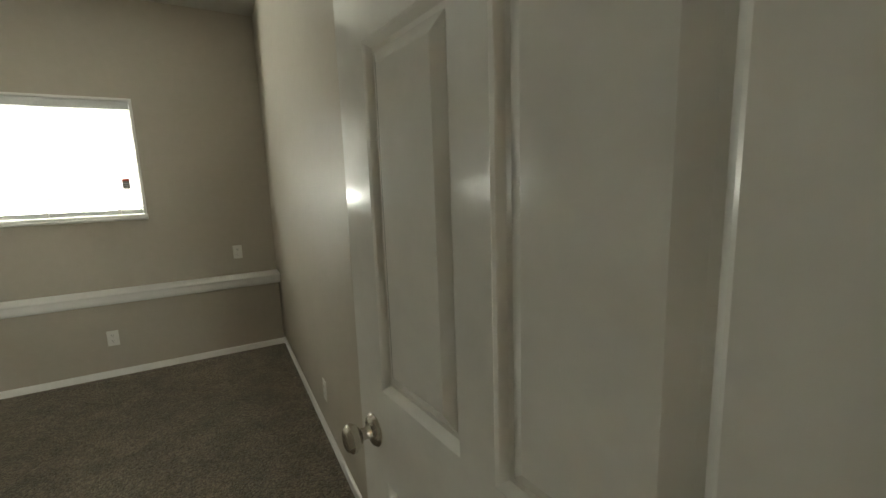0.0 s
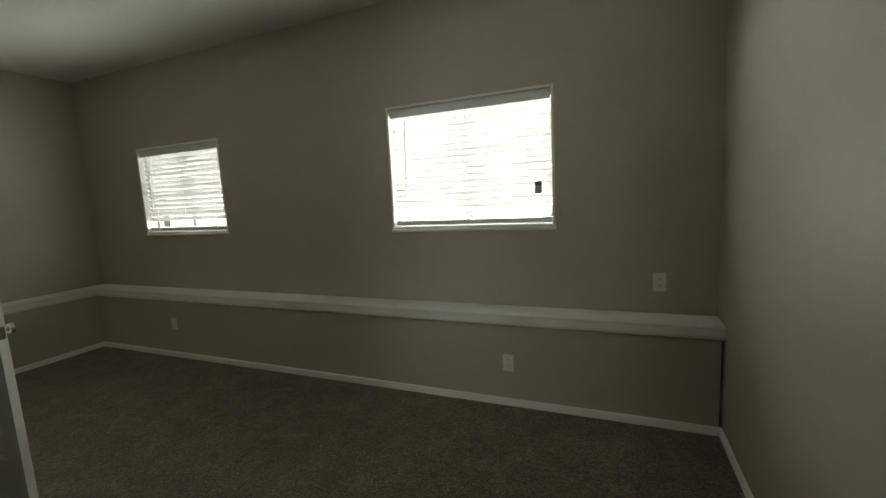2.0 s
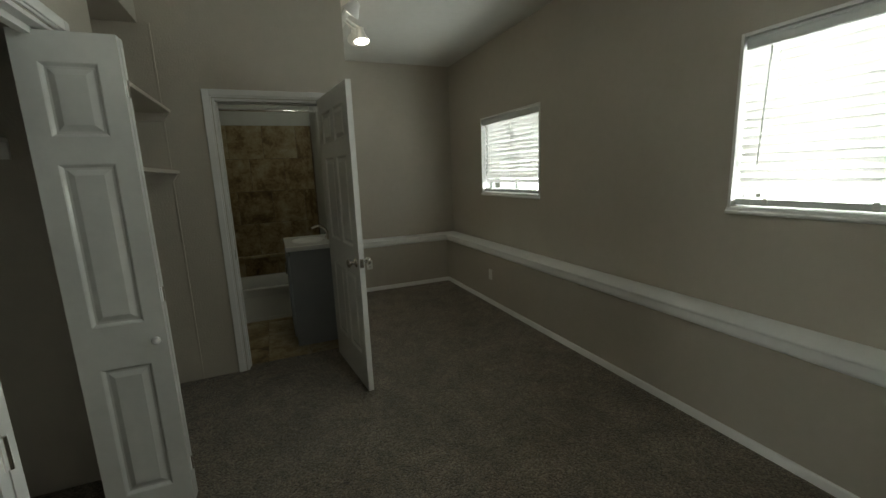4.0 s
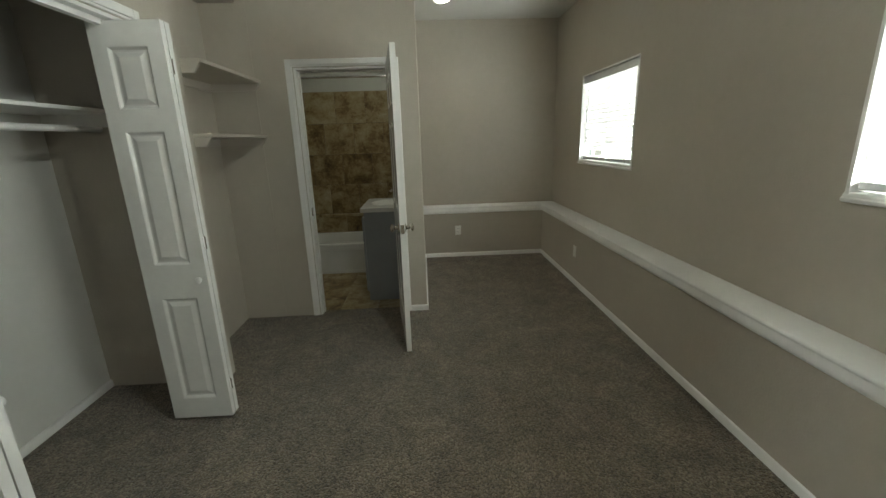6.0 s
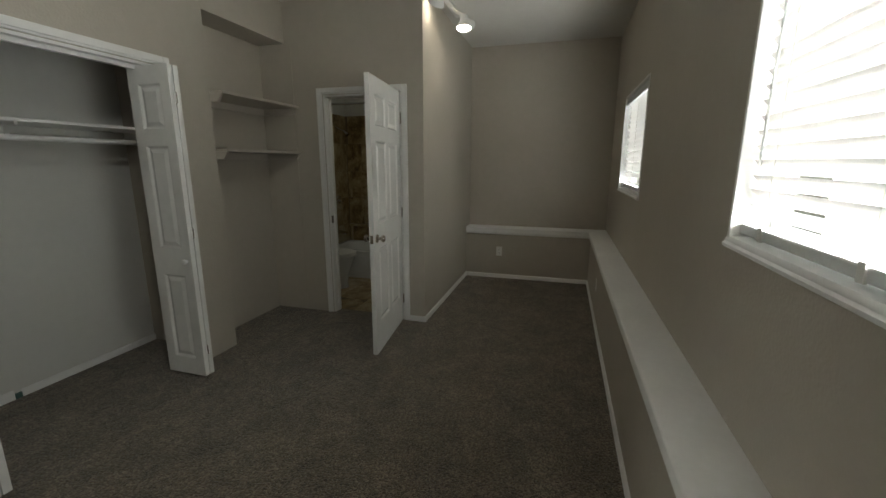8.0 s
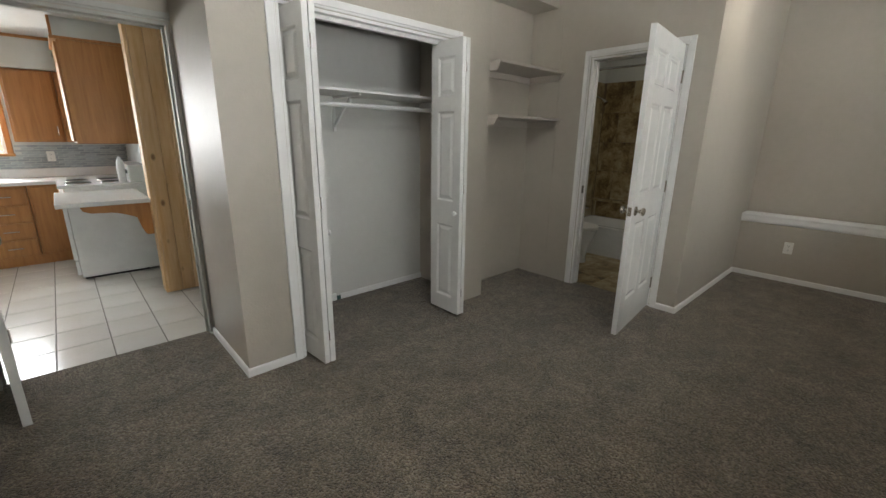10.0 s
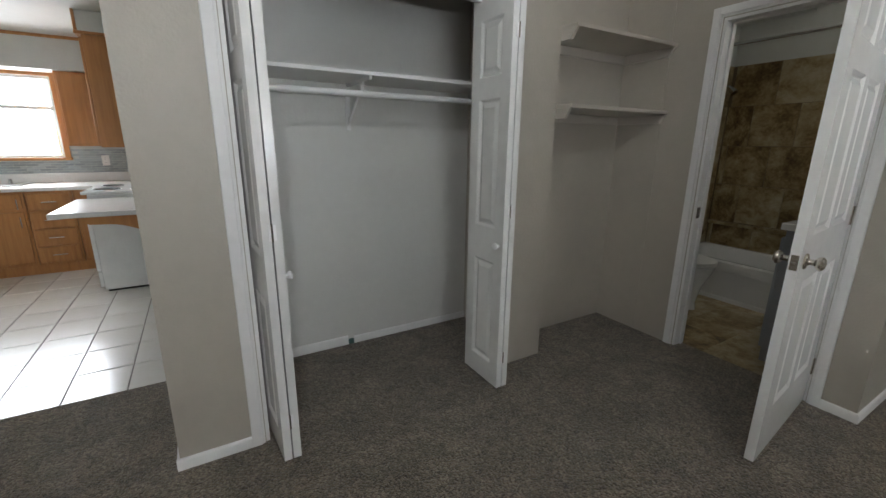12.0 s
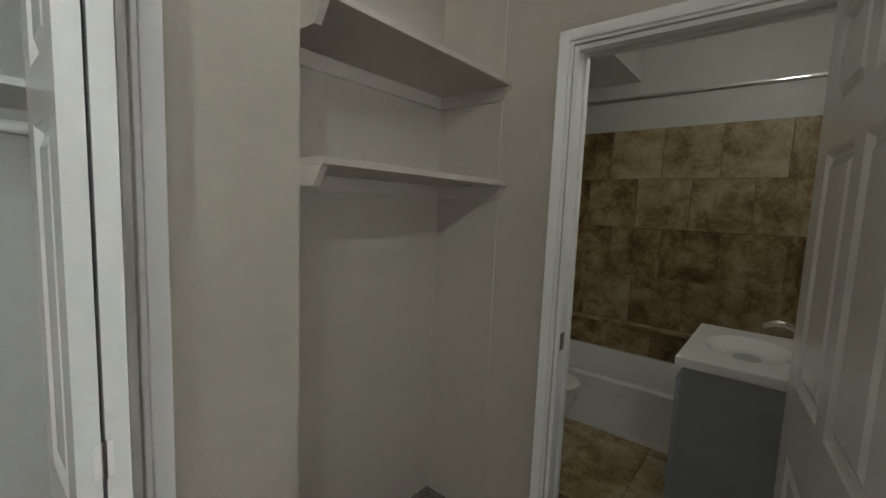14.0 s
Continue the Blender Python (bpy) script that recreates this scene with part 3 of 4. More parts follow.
def bifold(m, mirror, splay, label):
    """Two narrow three-panel leaves folded together; x runs out into the room, y across the leaves. splay: degrees by which each leaf stands off."""
    top = thing("bifold_door", label, "closet door", "bifold doors of the closet", m)
    w, h, t = 0.315, 1.985, 0.032
    rows = ((0.12, 0.7), (0.88, 1.52), (1.62, 1.88))

    def leaf(name, y, turn):
        return panel_leaf(top, name, w, h, ((0.07, w - 0.07),), rows, t, 0.02, Matrix.Translation((w, y, 0)) @ Euler((0, 0, radians(turn))).to_matrix().to_4x4() @ Matrix.Translation((-w, 0, 0)))

    inner, outer = leaf("inner_leaf", mirror * 0.038, -mirror * splay), leaf("outer_leaf", 0, mirror * splay * 0.5)
    mk = Matrix.Translation((w - 0.035, mirror * t / 2, 0.8)) @ Euler((radians(-90 * mirror), 0, 0)).to_matrix().to_4x4()
    part("knob", lathe(bmesh.new(), [(0.008, 0), (0.008, 0.01), (0.016, 0.016), (0.018, 0.023), (0.013, 0.03), (0.004, 0.032)], mk, 16), WHITE, inner, "small round white knob", smooth=True)
    for z in (0.18, 0.98, 1.8):
        part("hinge", boxes((w - 0.002, w + 0.003, mirror * 0.006, mirror * 0.034, z - 0.03, z + 0.03), bevel=0.001), WHITE, outer, "white painted hinge")
        part("hinge_pin", rod(bmesh.new(), (w + 0.004, mirror * 0.019, z - 0.032), (w + 0.004, mirror * 0.019, z + 0.032), 0.004, n=8), NICKEL, outer)
    return top


bifold(Matrix.Translation((-2.64, -3.1, 0)) @ Euler((0, 0, radians(89))).to_matrix().to_4x4(), -1, 0.5, "white three-panel bifold door folded open at the closet's far jamb")
bifold(Matrix.Translation((-1.478, -3.112, 0)) @ Euler((0, 0, radians(92.5))).to_matrix().to_4x4(), 1, 3.0, "white three-panel bifold door folded open beside the casing")
solid("closet_track", boxes((C0 + 0.02, C1 - 0.02, CLOSET_Y - 0.07, CLOSET_Y - 0.04, CZ - 0.04, CZ - 0.017)), WHITE, "white metal track under the closet's head", "track")

# ---- closet inside ----
shelf = thing("closet_shelf", "white closet shelf on cleats with a hanging rod", "shelf")
part("shelf_board", boxes((NX + 0.1, HALL_X - 0.093, -3.728, -3.325, 1.655, 1.673), bevel=0.002), WHITE, shelf)
part("back_cleat", boxes((NX + 0.1, HALL_X - 0.093, -3.728, -3.711, 1.585, 1.655), bevel=0.002), CLOSET, shelf)
part("side_cleat", boxes((NX + 0.1, NX + 0.118, -3.711, -3.325, 1.585, 1.655), bevel=0.002), WHITE, shelf)
part("side_cleat", boxes((-1.163, HALL_X - 0.093, -3.711, -3.325, 1.585, 1.655), bevel=0.002), WHITE, shelf)
part("hanging_rod", rod(bmesh.new(), (NX + 0.1, -3.43, 1.575), (HALL_X - 0.093, -3.43, 1.575), 0.016), WHITE, shelf, "white wooden hanging rod", smooth=True)
arm = bmesh.new()
box(arm, -2.13, -2.106, -3.728, -3.713, 1.395, 1.655)
box(arm, -2.125, -2.111, -3.713, -3.33, 1.637, 1.655)
prism(arm, [(-3.713, 1.425), (-3.713, 1.455), (-3.471, 1.637), (-3.441, 1.637)], "x", -2.124, -2.112)
prism(arm, [(-3.471, 1.637), (-3.471, 1.585), (-3.451, 1.567), (-3.431, 1.567), (-3.416, 1.580), (-3.416, 1.595), (-3.421, 1.595), (-3.426, 1.577), (-3.456, 1.577), (-3.461, 1.637)], "x", -2.128, -2.108)
part("shelf_bracket", arm, WHITE, shelf, "white painted metal shelf bracket")

# ---- niche with shelves ----


def niche_shelf(z, label):
    top = thing("niche_shelf", label, "shelf", "shelves of the niche")
    front = -2.882
    part("shelf_board", boxes((BATH_X, NX, NB, front, z - 0.02, z), bevel=0.0015), SHELF, top)
    for x0, x1 in ((BATH_X, BATH_X + 0.02), (NX - 0.02, NX)):
        bm = prism(bmesh.new(), [(NB, z - 0.021), (front - 0.004, z - 0.021), (front - 0.012, z - 0.026), (front - 0.045, z - 0.075), (NB, z - 0.075)], "x", x0, x1)
        part("side_cleat", bm, SHELF, top)
    part("back_cleat", boxes((BATH_X + 0.02, NX - 0.02, NB, NB + 0.018, z - 0.075, z - 0.021), bevel=0.002), SHELF, top)
    return top


niche_shelf(1.943, "taupe painted upper shelf with notched cleats in the niche")
niche_shelf(1.541, "taupe painted lower shelf with notched cleats in the niche")
solid("panel_seam", boxes((BATH_X, BATH_X + 0.006, -2.936, -2.924, 0, 2.475), bevel=0.002), WALL, "narrow painted strip over the panel joint", "trim")

# ---- outlets ----


def outlet(m, label, kind="duplex"):
    """A wall plate; local y points out of the wall."""
    top = thing("wall_outlet", label, "outlet", "outlets and plates", m)
    part("cover_plate", boxes((-0.036, 0.036, 0, 0.005, -0.058, 0.058), bevel=0.003), PLASTIC, top)
    if kind == "duplex":
        for z in (-0.021, 0.021):
            part("socket", lathe(bmesh.new(), [(0.017, 0), (0.017, 0.0035), (0.0155, 0.0045)], Matrix.Translation((0, 0.0045, z)) @ Euler((radians(-90), 0, 0)).to_matrix().to_4x4(), 16), PLASTIC, top)
            for x in (-0.0065, 0.0065):
                part("slot", boxes((x - 0.0012, x + 0.0012, 0.0075, 0.0095, z - 0.001, z + 0.008)), SLOT, top)
            part("ground_hole", lathe(bmesh.new(), [(0.0026, 0), (0.0026, 0.001)], Matrix.Translation((0, 0.0085, z - 0.008)) @ Euler((radians(-90), 0, 0)).to_matrix().to_4x4(), 8), SLOT, top)
    part("screw", lathe(bmesh.new(), [(0.003, 0), (0.002, 0.001)], Matrix.Translation((0, 0.0045, 0)) @ Euler((radians(-90), 0, 0)).to_matrix().to_4x4(), 8), PLASTIC, top)
    return top


outlet(pose(-0.293, WY, 0.842, 0, 0, 180), "white duplex outlet above the ledge in the corner")
outlet(pose(-1.203, KNEE_Y, 0.3, 0, 0, 180), "white duplex outlet on the knee wall under the big window")
outlet(pose(-4.49, KNEE_Y, 0.335, 0, 0, 180), "white blank plate on the knee wall under the ledge", "blank")
outlet(pose(FAR_KNEE, -1.26, 0.345, 0, 0, -90), "white duplex outlet on the alcove's end wall")
outlet(pose(EAST, -1.815, 0.27, 0, 0, 90), "white duplex outlet on the plain side wall")

# ---- ceiling spot lights ----


def spot_fixture(x0, x1, y, label):
    """A bar on the ceiling that carries swivel heads."""
    top = thing("spot_light_fixture", label, "ceiling light", "spot lights on the ceiling")
    part("canopy", boxes((x0, x1, y - 0.025, y + 0.025, CEILING - 0.03, CEILING), bevel=0.008), WHITE, top)
    return top


def spot_head(fixture, bar_y, at, toward, watts, colour=(1.0, 0.9, 0.76), length=0.12, cone=100):
    """A bell-shaped head on a bent arm; watts of 0 leave its bulb dark."""
    at, toward = Vector(at), Vector(toward)
    way = (toward - at).normalized()
    m = Matrix.Translation(at) @ way.to_track_quat("Z", "Y").to_matrix().to_4x4()
    head = part("spot_head", lathe(bmesh.new(), [(0.022, -length), (0.032, -length + 0.008), (0.038, -0.06), (0.066, -0.01), (0.07, 0.0), (0.066, 0.0), (0.06, -0.012)], m), WHITE, fixture, smooth=True)
    part("bulb", lathe(bmesh.new(), [(0.06, -0.012), (0.062, -0.005), (0.05, 0.004), (0.012, 0.009)], m), BULB if watts else PORCELAIN, head, "glowing frosted reflector bulb" if watts else "unlit frosted bulb", smooth=True)
    neck = at - way * length
    bend = Vector((neck.x, (neck.y + bar_y) / 2, min(CEILING - 0.03, neck.z + 0.03)))
    bm = bmesh.new()
    rod(bm, neck, bend, 0.009)
    rod(bm, bend, (neck.x, bar_y, CEILING - 0.025), 0.009)
    part("swivel_arm", bm, WHITE, fixture)
    if watts:
        lamp("spot_lamp", "SPOT", look(at + way * 0.02, toward), watts, colour, radius=0.04, cone=cone)


alcove_spots = spot_fixture(-4.7, -4.0, -1.575, "cream ceiling fixture with swivel spot heads by the alcove")
spot_head(alcove_spots, -1.575, (-4.405, -1.45, 2.6), (-4.25, -1.42, 1.8), 4.0)
spot_head(alcove_spots, -1.575, (-4.62, -1.46, 2.68), (-5.4, -1.3, 2.35), 0)
spot_head(alcove_spots, -1.575, (-4.06, -1.6, 2.7), (-4.15, -1.688, 2.58), 1.5, length=0.09)
# the shadows of the closet's shelf and doors fall away from this one
closet_spots = spot_fixture(-1.4, -0.9, -0.98, "cream ceiling fixture with a lit head turned to the closet")
spot_head(closet_spots, -0.98, (-1.15, -1.06, 2.66), (-2.5, -3.2, 1.0), 19.0, (0.93, 0.97, 1.0), cone=105)

# ---- bathroom ----
BX0, BX1, BY0, BY1 = FAR_X, BATH_X - 0.11, -3.46, ALCOVE_Y - 0.11
solid("floor_bathroom", boxes((BX0, BX1 + 0.02, BY0, BY1, -0.1, -0.012)), GROUT, "brown grout bed of the bathroom floor", "floor")
solid("ceiling_bathroom", boxes((BX0, BX1, BY0, BY1, 2.7, 2.75)), BATH_WALL, "pale painted bathroom ceiling", "ceiling")
solid("wall_bathroom_south", boxes((BX0, BX1, BY0 - 0.1, BY0, -0.1, 2.75)), BATH_WALL, "pale painted bathroom wall", "wall")
solid("wall_bathroom_lining", boxes((BX0, BX1, BY1 - 0.004, BY1, 0, 2.7), (BX0, BX0 + 0.004, BY0, BY1 - 0.004, 0, 2.7)), BATH_WALL, "pale painted bathroom walls above the tiles", "wall")
solid("soffit_bathroom", boxes((BX0 + 0.004, BX1, BY0, -2.9, 2.415, 2.7)), BATH_WALL, "pale dropped soffit over the tub's end", "soffit")

TUB_X, RIM = -5.17, 0.35
tub = thing("bathtub", "white bathtub with a plain apron against slate tiles", "bathtub")
bm = bmesh.new()
outer = [(TUB_X, BY0 + 0.005), (TUB_X, BY1 - 0.01), (BX0 + 0.02, BY1 - 0.01), (BX0 + 0.02, BY0 + 0.005)]
rings = []
for inset, z in ((0.0, 0.3), (0.0, RIM - 0.01), (0.01, RIM), (0.06, RIM), (0.075, RIM - 0.015), (0.12, 0.1), (0.2, 0.06)):
    ring, n = [], 10
    x0, x1, y0, y1 = outer[2][0] + inset, outer[0][0] - inset, outer[0][1] + inset, outer[1][1] - inset
    r = max(0.001, inset * 1.6)
    for cx, cy, start in ((x1 - r, y1 - r, 0), (x0 + r, y1 - r, 90), (x0 + r, y0 + r, 180), (x1 - r, y0 + r, 270)):
        for k in range(n + 1):
            t = radians(start + 90 * k / n)
            ring.append(bm.verts.new((cx + r * math.cos(t), cy + r * math.sin(t), z)))
    rings.append(ring)
for p, q in zip(rings, rings[1:]):
    for k in range(len(p)):
        bm.faces.new((p[k], p[(k + 1) % len(p)], q[(k + 1) % len(q)], q[k]))
bm.faces.new(rings[-1])
part("basin", bm, PORCELAIN, tub, smooth=True)
part("apron", boxes((TUB_X - 0.02, TUB_X - 0.006, BY0 + 0.005, BY1 - 0.01, 0.0, 0.31), bevel=0.004), PORCELAIN, tub)
part("apron_rim", boxes((TUB_X - 0.03, TUB_X - 0.001, BY0 + 0.005, BY1 - 0.01, 0.26, 0.302), bevel=0.004), PORCELAIN, tub)
part("apron_foot", boxes((TUB_X - 0.02, TUB_X, BY0 + 0.005, BY1 - 0.01, -0.01, 0.03), bevel=0.004), PORCELAIN, tub)
spout = bmesh.new()
rod(spout, (-5.5, BY0 + 0.02, 0.52), (-5.5, BY0 + 0.15, 0.51), 0.022)
fill = thing("tub_faucet", "chrome tub spout and lever on the tiled wall", "faucet")
part("spout", spout, CHROME, fill, smooth=True)
part("lever_plate", lathe(bmesh.new(), [(0.06, 0), (0.055, 0.01), (0.02, 0.016)], Matrix.Translation((-5.55, BY0 + 0.02, 0.95)) @ Euler((radians(-90), 0, 0)).to_matrix().to_4x4()), CHROME, fill, smooth=True)
part("lever", rod(bmesh.new(), (-5.55, BY0 + 0.03, 0.95), (-5.52, BY0 + 0.1, 0.9), 0.012), CHROME, fill, smooth=True)
shower = thing("shower_head", "chrome shower head on a bent arm", "shower head")
part("arm", rod(bmesh.new(), (-5.55, BY0 + 0.02, 1.9), (-5.55, BY0 + 0.14, 1.84), 0.009), CHROME, shower, smooth=True)
part("rose", rod(bmesh.new(), (-5.55, BY0 + 0.13, 1.85), (-5.55, BY0 + 0.19, 1.79), 0.012, 0.036), CHROME, shower, smooth=True)
curtain = thing("curtain_rod", "bare chrome shower curtain rod over the tub", "curtain rod")
part("rod_tube", rod(bmesh.new(), (-5.2, BY0, 2.13), (-5.2, BY1 - 0.004, 2.13), 0.013), CHROME, curtain, smooth=True)
for y, s in ((BY0, 1), (BY1 - 0.004, -1)):
    part("rod_flange", rod(bmesh.new(), (-5.2, y, 2.13), (-5.2, y + s * 0.015, 2.13), 0.03), CHROME, curtain, smooth=True)

vanity = thing("vanity", "grey vanity cabinet with a white sink top", "vanity")
VX0, VX1, VY = -4.9, -4.25, -2.265
part("cabinet_body", boxes((VX0 + 0.015, VX1 - 0.015, VY + 0.035, BY1 - 0.006, 0.0, 0.85), bevel=0.003), GREY, vanity)
for a, b in ((VX0 + 0.02, (VX0 + VX1) / 2 - 0.003), ((VX0 + VX1) / 2 + 0.003, VX1 - 0.02)):
    d = part("cabinet_door", boxes((a, b, VY + 0.015, VY + 0.034, 0.09, 0.8), bevel=0.003), GREY, vanity)
    part("pull", rod(bmesh.new(), ((VX0 + VX1) / 2 + (0.03 if a > (VX0 + VX1) / 2 else -0.03), VY + 0.002, 0.6), ((VX0 + VX1) / 2 + (0.03 if a > (VX0 + VX1) / 2 else -0.03), VY + 0.002, 0.7), 0.005), NICKEL, d)
bm = bmesh.new()
n, cx, cy = 72, (VX0 + VX1) / 2, -2.035
corner = [math.atan2(y, x) % (2 * math.pi) for x, y in ((1, 0.25 * 2 / (VX1 - VX0)), (-1, 0.25 * 2 / (VX1 - VX0)), (-1, -0.22 * 2 / (VX1 - VX0)), (1, -0.22 * 2 / (VX1 - VX0)))]
turns = [a + (b - a) * k / 18 for a, b in zip(corner, corner[1:] + [corner[0] + 2 * math.pi]) for k in range(18)]
rect = []
for t in turns:
    dx, dy = math.cos(t), math.sin(t)
    f = min((VX1 - VX0) / 2 / max(abs(dx), 1e-6), (0.22 if dy < 0 else 0.25) / max(abs(dy), 1e-6))
    rect.append((cx + dx * f, cy + dy * f))
levels = [[(x, y, 0.85) for x, y in rect], [(x, y, 0.885) for x, y in rect], [(cx + (x - cx) * 0.985, cy + (y - cy) * 0.985, 0.89) for x, y in rect]]
for a, b, z in ((0.2, 0.15, 0.89), (0.192, 0.144, 0.886), (0.17, 0.125, 0.868), (0.11, 0.08, 0.852), (0.02, 0.02, 0.848)):
    levels.append([(cx + a * math.cos(t), cy - 0.01 + b * math.sin(t), z) for t in turns])
rings = [[bm.verts.new(p) for p in lv] for lv in levels]
for p, q in zip(rings, rings[1:]):
    for k in range(n):
        bm.faces.new((p[k], p[(k + 1) % n], q[(k + 1) % n], q[k]))
bm.faces.new(rings[-1])
part("sink_top", bm, PORCELAIN, vanity, "white cultured-marble top with an oval basin")
faucet = thing("sink_faucet", "brushed nickel sink faucet with an arched spout", "faucet")
bm = bmesh.new()
lathe(bm, [(0.026, 0.89), (0.024, 0.88), (0.014, 0.89), (0.012, 0.93)], Matrix.Translation((cx, -1.865, 0)))
part("faucet_base", bm, NICKEL, faucet, smooth=True)
bm = bmesh.new()
last = None
for k in range(9):
    t = radians(180 * k / 8 * 0.72)
    p = Vector((cx, -1.865 - 0.085 * (1 - math.cos(t)), 0.93 + 0.085 * math.sin(t)))
    if last:
        rod(bm, last, p, 0.0125, n=12)
    last = p
part("faucet_spout", bm, NICKEL, faucet, smooth=True)
for s in (-1, 1):
    part("faucet_handle", rod(rod(bmesh.new(), (cx + s * 0.07, -1.865, 0.89), (cx + s * 0.07, -1.865, 0.91), 0.016, 0.012), (cx + s * 0.07, -1.865, 0.935), (cx + s * 0.12, -1.875, 0.94), 0.006), NICKEL, faucet, smooth=True)

toilet = thing("toilet", "white toilet with a closed lid beside the tub", "toilet")
TX = -4.75


def oval(bm, rows, n=28):
    rings = [[bm.verts.new((TX + a * math.cos(2 * math.pi * k / n), y + b * math.sin(2 * math.pi * k / n) * (1.0 if math.sin(2 * math.pi * k / n) > 0 else 0.85), z)) for k in range(n)] for a, b, y, z in rows]
    for p, q in zip(rings, rings[1:]):
        for k in range(n):
            bm.faces.new((p[k], p[(k + 1) % n], q[(k + 1) % n], q[k]))
    bm.faces.new(rings[0][::-1])
    bm.faces.new(rings[-1])
    return bm


part("bowl", oval(bmesh.new(), [(0.1, 0.2, -3.1, -0.01), (0.095, 0.19, -3.1, 0.06), (0.1, 0.2, -3.08, 0.2), (0.155, 0.235, -3.06, 0.32), (0.18, 0.25, -3.055, 0.38), (0.17, 0.24, -3.055, 0.385)]), PORCELAIN, toilet, smooth=True)
part("seat", oval(bmesh.new(), [(0.175, 0.245, -3.055, 0.386), (0.185, 0.255, -3.055, 0.392), (0.185, 0.255, -3.055, 0.404), (0.18, 0.25, -3.055, 0.407)]), PLASTIC, toilet, smooth=True)
part("lid", oval(bmesh.new(), [(0.18, 0.25, -3.055, 0.409), (0.187, 0.257, -3.055, 0.414), (0.185, 0.255, -3.055, 0.425), (0.15, 0.22, -3.055, 0.432)]), PLASTIC, toilet, smooth=True)
part("tank", boxes((TX - 0.22, TX + 0.22, BY0 + 0.01, BY0 + 0.17, 0.36, 0.72), bevel=0.02), PORCELAIN, toilet, smooth=True)
part("tank_lid", boxes((TX - 0.23, TX + 0.23, BY0 + 0.005, BY0 + 0.18, 0.722, 0.755), bevel=0.01), PORCELAIN, toilet, smooth=True)

# ---- kitchen ----
BEFORE = set(bpy.data.objects)
KY1, KY0, KX0, KX1, KC = (KITCHEN_Y - 0.12 + 0.071) / 0.968, -7.4, -2.6, 2.6, 2.38
solid("floor_kitchen", boxes((KX0, KX1, KY0, -3.845, -0.1, -0.01)), PALE_GROUT, "pale grout bed of the kitchen floor", "floor")
solid("ceiling_kitchen", boxes((KX0, KX1, KY0, KY1, KC, KC + 0.05)), CEIL, "white painted kitchen ceiling", "ceiling")
KW = (-0.01, 1.25, 1.17, 2.02)
solid("wall_kitchen_south", boxes((KX0, KW[0], KY0 - 0.12, KY0, 0, KC), (KW[0], KW[1], KY0 - 0.12, KY0, 0, KW[2]), (KW[0], KW[1], KY0 - 0.12, KY0, KW[3], KC), (KW[1], KX1, KY0 - 0.12, KY0, 0, KC)), BATH_WALL, "pale kitchen wall with a window over the counter", "wall")
solid("wall_kitchen_sides", boxes((KX0 - 0.1, KX0, KY0, KY1, 0, KC), (KX1, KX1 + 0.1, KY0, KY1, 0, KC), (KX0, HALL_X - 0.093, KY1 - 0.02, KY1, 0, KC), (0.12, KX1, KY1 - 0.02, KY1, 0, KC)), BATH_WALL, "pale kitchen walls", "wall")
solid("wall_kitchen_west", boxes((-1.7, -0.97, -5.2, -4.95, 0, KC), (-1.2, -1.08, KY0, -5.2, 0, KC)), BATH_WALL, "pale partition behind the stove", "wall")

post = thing("pine_cladding", "knotty pine boards cladding the partition's end", "panelling")
rng = random.Random(3)
for k in range(5):
    x1 = -0.972 - 0.105 * k
    part("pine_board", boxes((x1 - 0.103, x1, -4.95, -4.93, 0, KC), bevel=0.003), PINE, post)
part("pine_corner_board", boxes((-0.97, -0.945, -5.08, -4.93, 0, KC), bevel=0.003), PINE, post)

stove = thing("stove", "white enamel electric range with coil burners", "stove")
SY = -5.85
part("oven_body", boxes((-1.07, -0.4, SY - 0.74, SY, 0.02, 0.9), bevel=0.008), ENAMEL, stove)
part("oven_door", boxes((-0.398, -0.365, SY - 0.73, SY - 0.01, 0.2, 0.85), bevel=0.006), ENAMEL, stove)
part("storage_drawer", boxes((-0.398, -0.37, SY - 0.73, SY - 0.01, 0.05, 0.19), bevel=0.005), ENAMEL, stove)
part("cooktop", boxes((-1.07, -0.36, SY - 0.75, SY + 0.005, 0.9, 0.925), bevel=0.006), ENAMEL, stove)
part("backguard", boxes((-1.07, -0.91, SY - 0.75, SY, 0.925, 1.1), bevel=0.012), ENAMEL, stove)
part("plinth", boxes((-0.95, -0.42, SY - 0.72, SY - 0.02, 0.0, 0.02)), BLACK, stove)
for bx, by, r in ((-0.52, -0.2, 0.09), (-0.52, -0.55, 0.075), (-0.78, -0.2, 0.075), (-0.78, -0.55, 0.09)):
    pan = part("drip_pan", lathe(bmesh.new(), [(r + 0.015, 0.925), (r + 0.013, 0.931), (r * 0.6, 0.929)], Matrix.Translation((bx, SY + by, 0))), CHROME, stove, smooth=True)
    coil = bmesh.new()
    for q in range(3):
        lathe(coil, [(r * (0.35 + 0.3 * q), 0.932), (r * (0.35 + 0.3 * q) + 0.01, 0.936), (r * (0.35 + 0.3 * q), 0.938)], Matrix.Translation((bx, SY + by, 0)))
    part("coil_burner", coil, BLACK, pan)
for k in range(4):
    part("control_knob", rod(bmesh.new(), (-0.91, SY - 0.1 - 0.06 * k, 1.03), (-0.885, SY - 0.1 - 0.06 * k, 1.03), 0.02, 0.016), BLACK, stove)
kettle = thing("bottle", "white bottle standing beside the stove's backguard", "bottle")
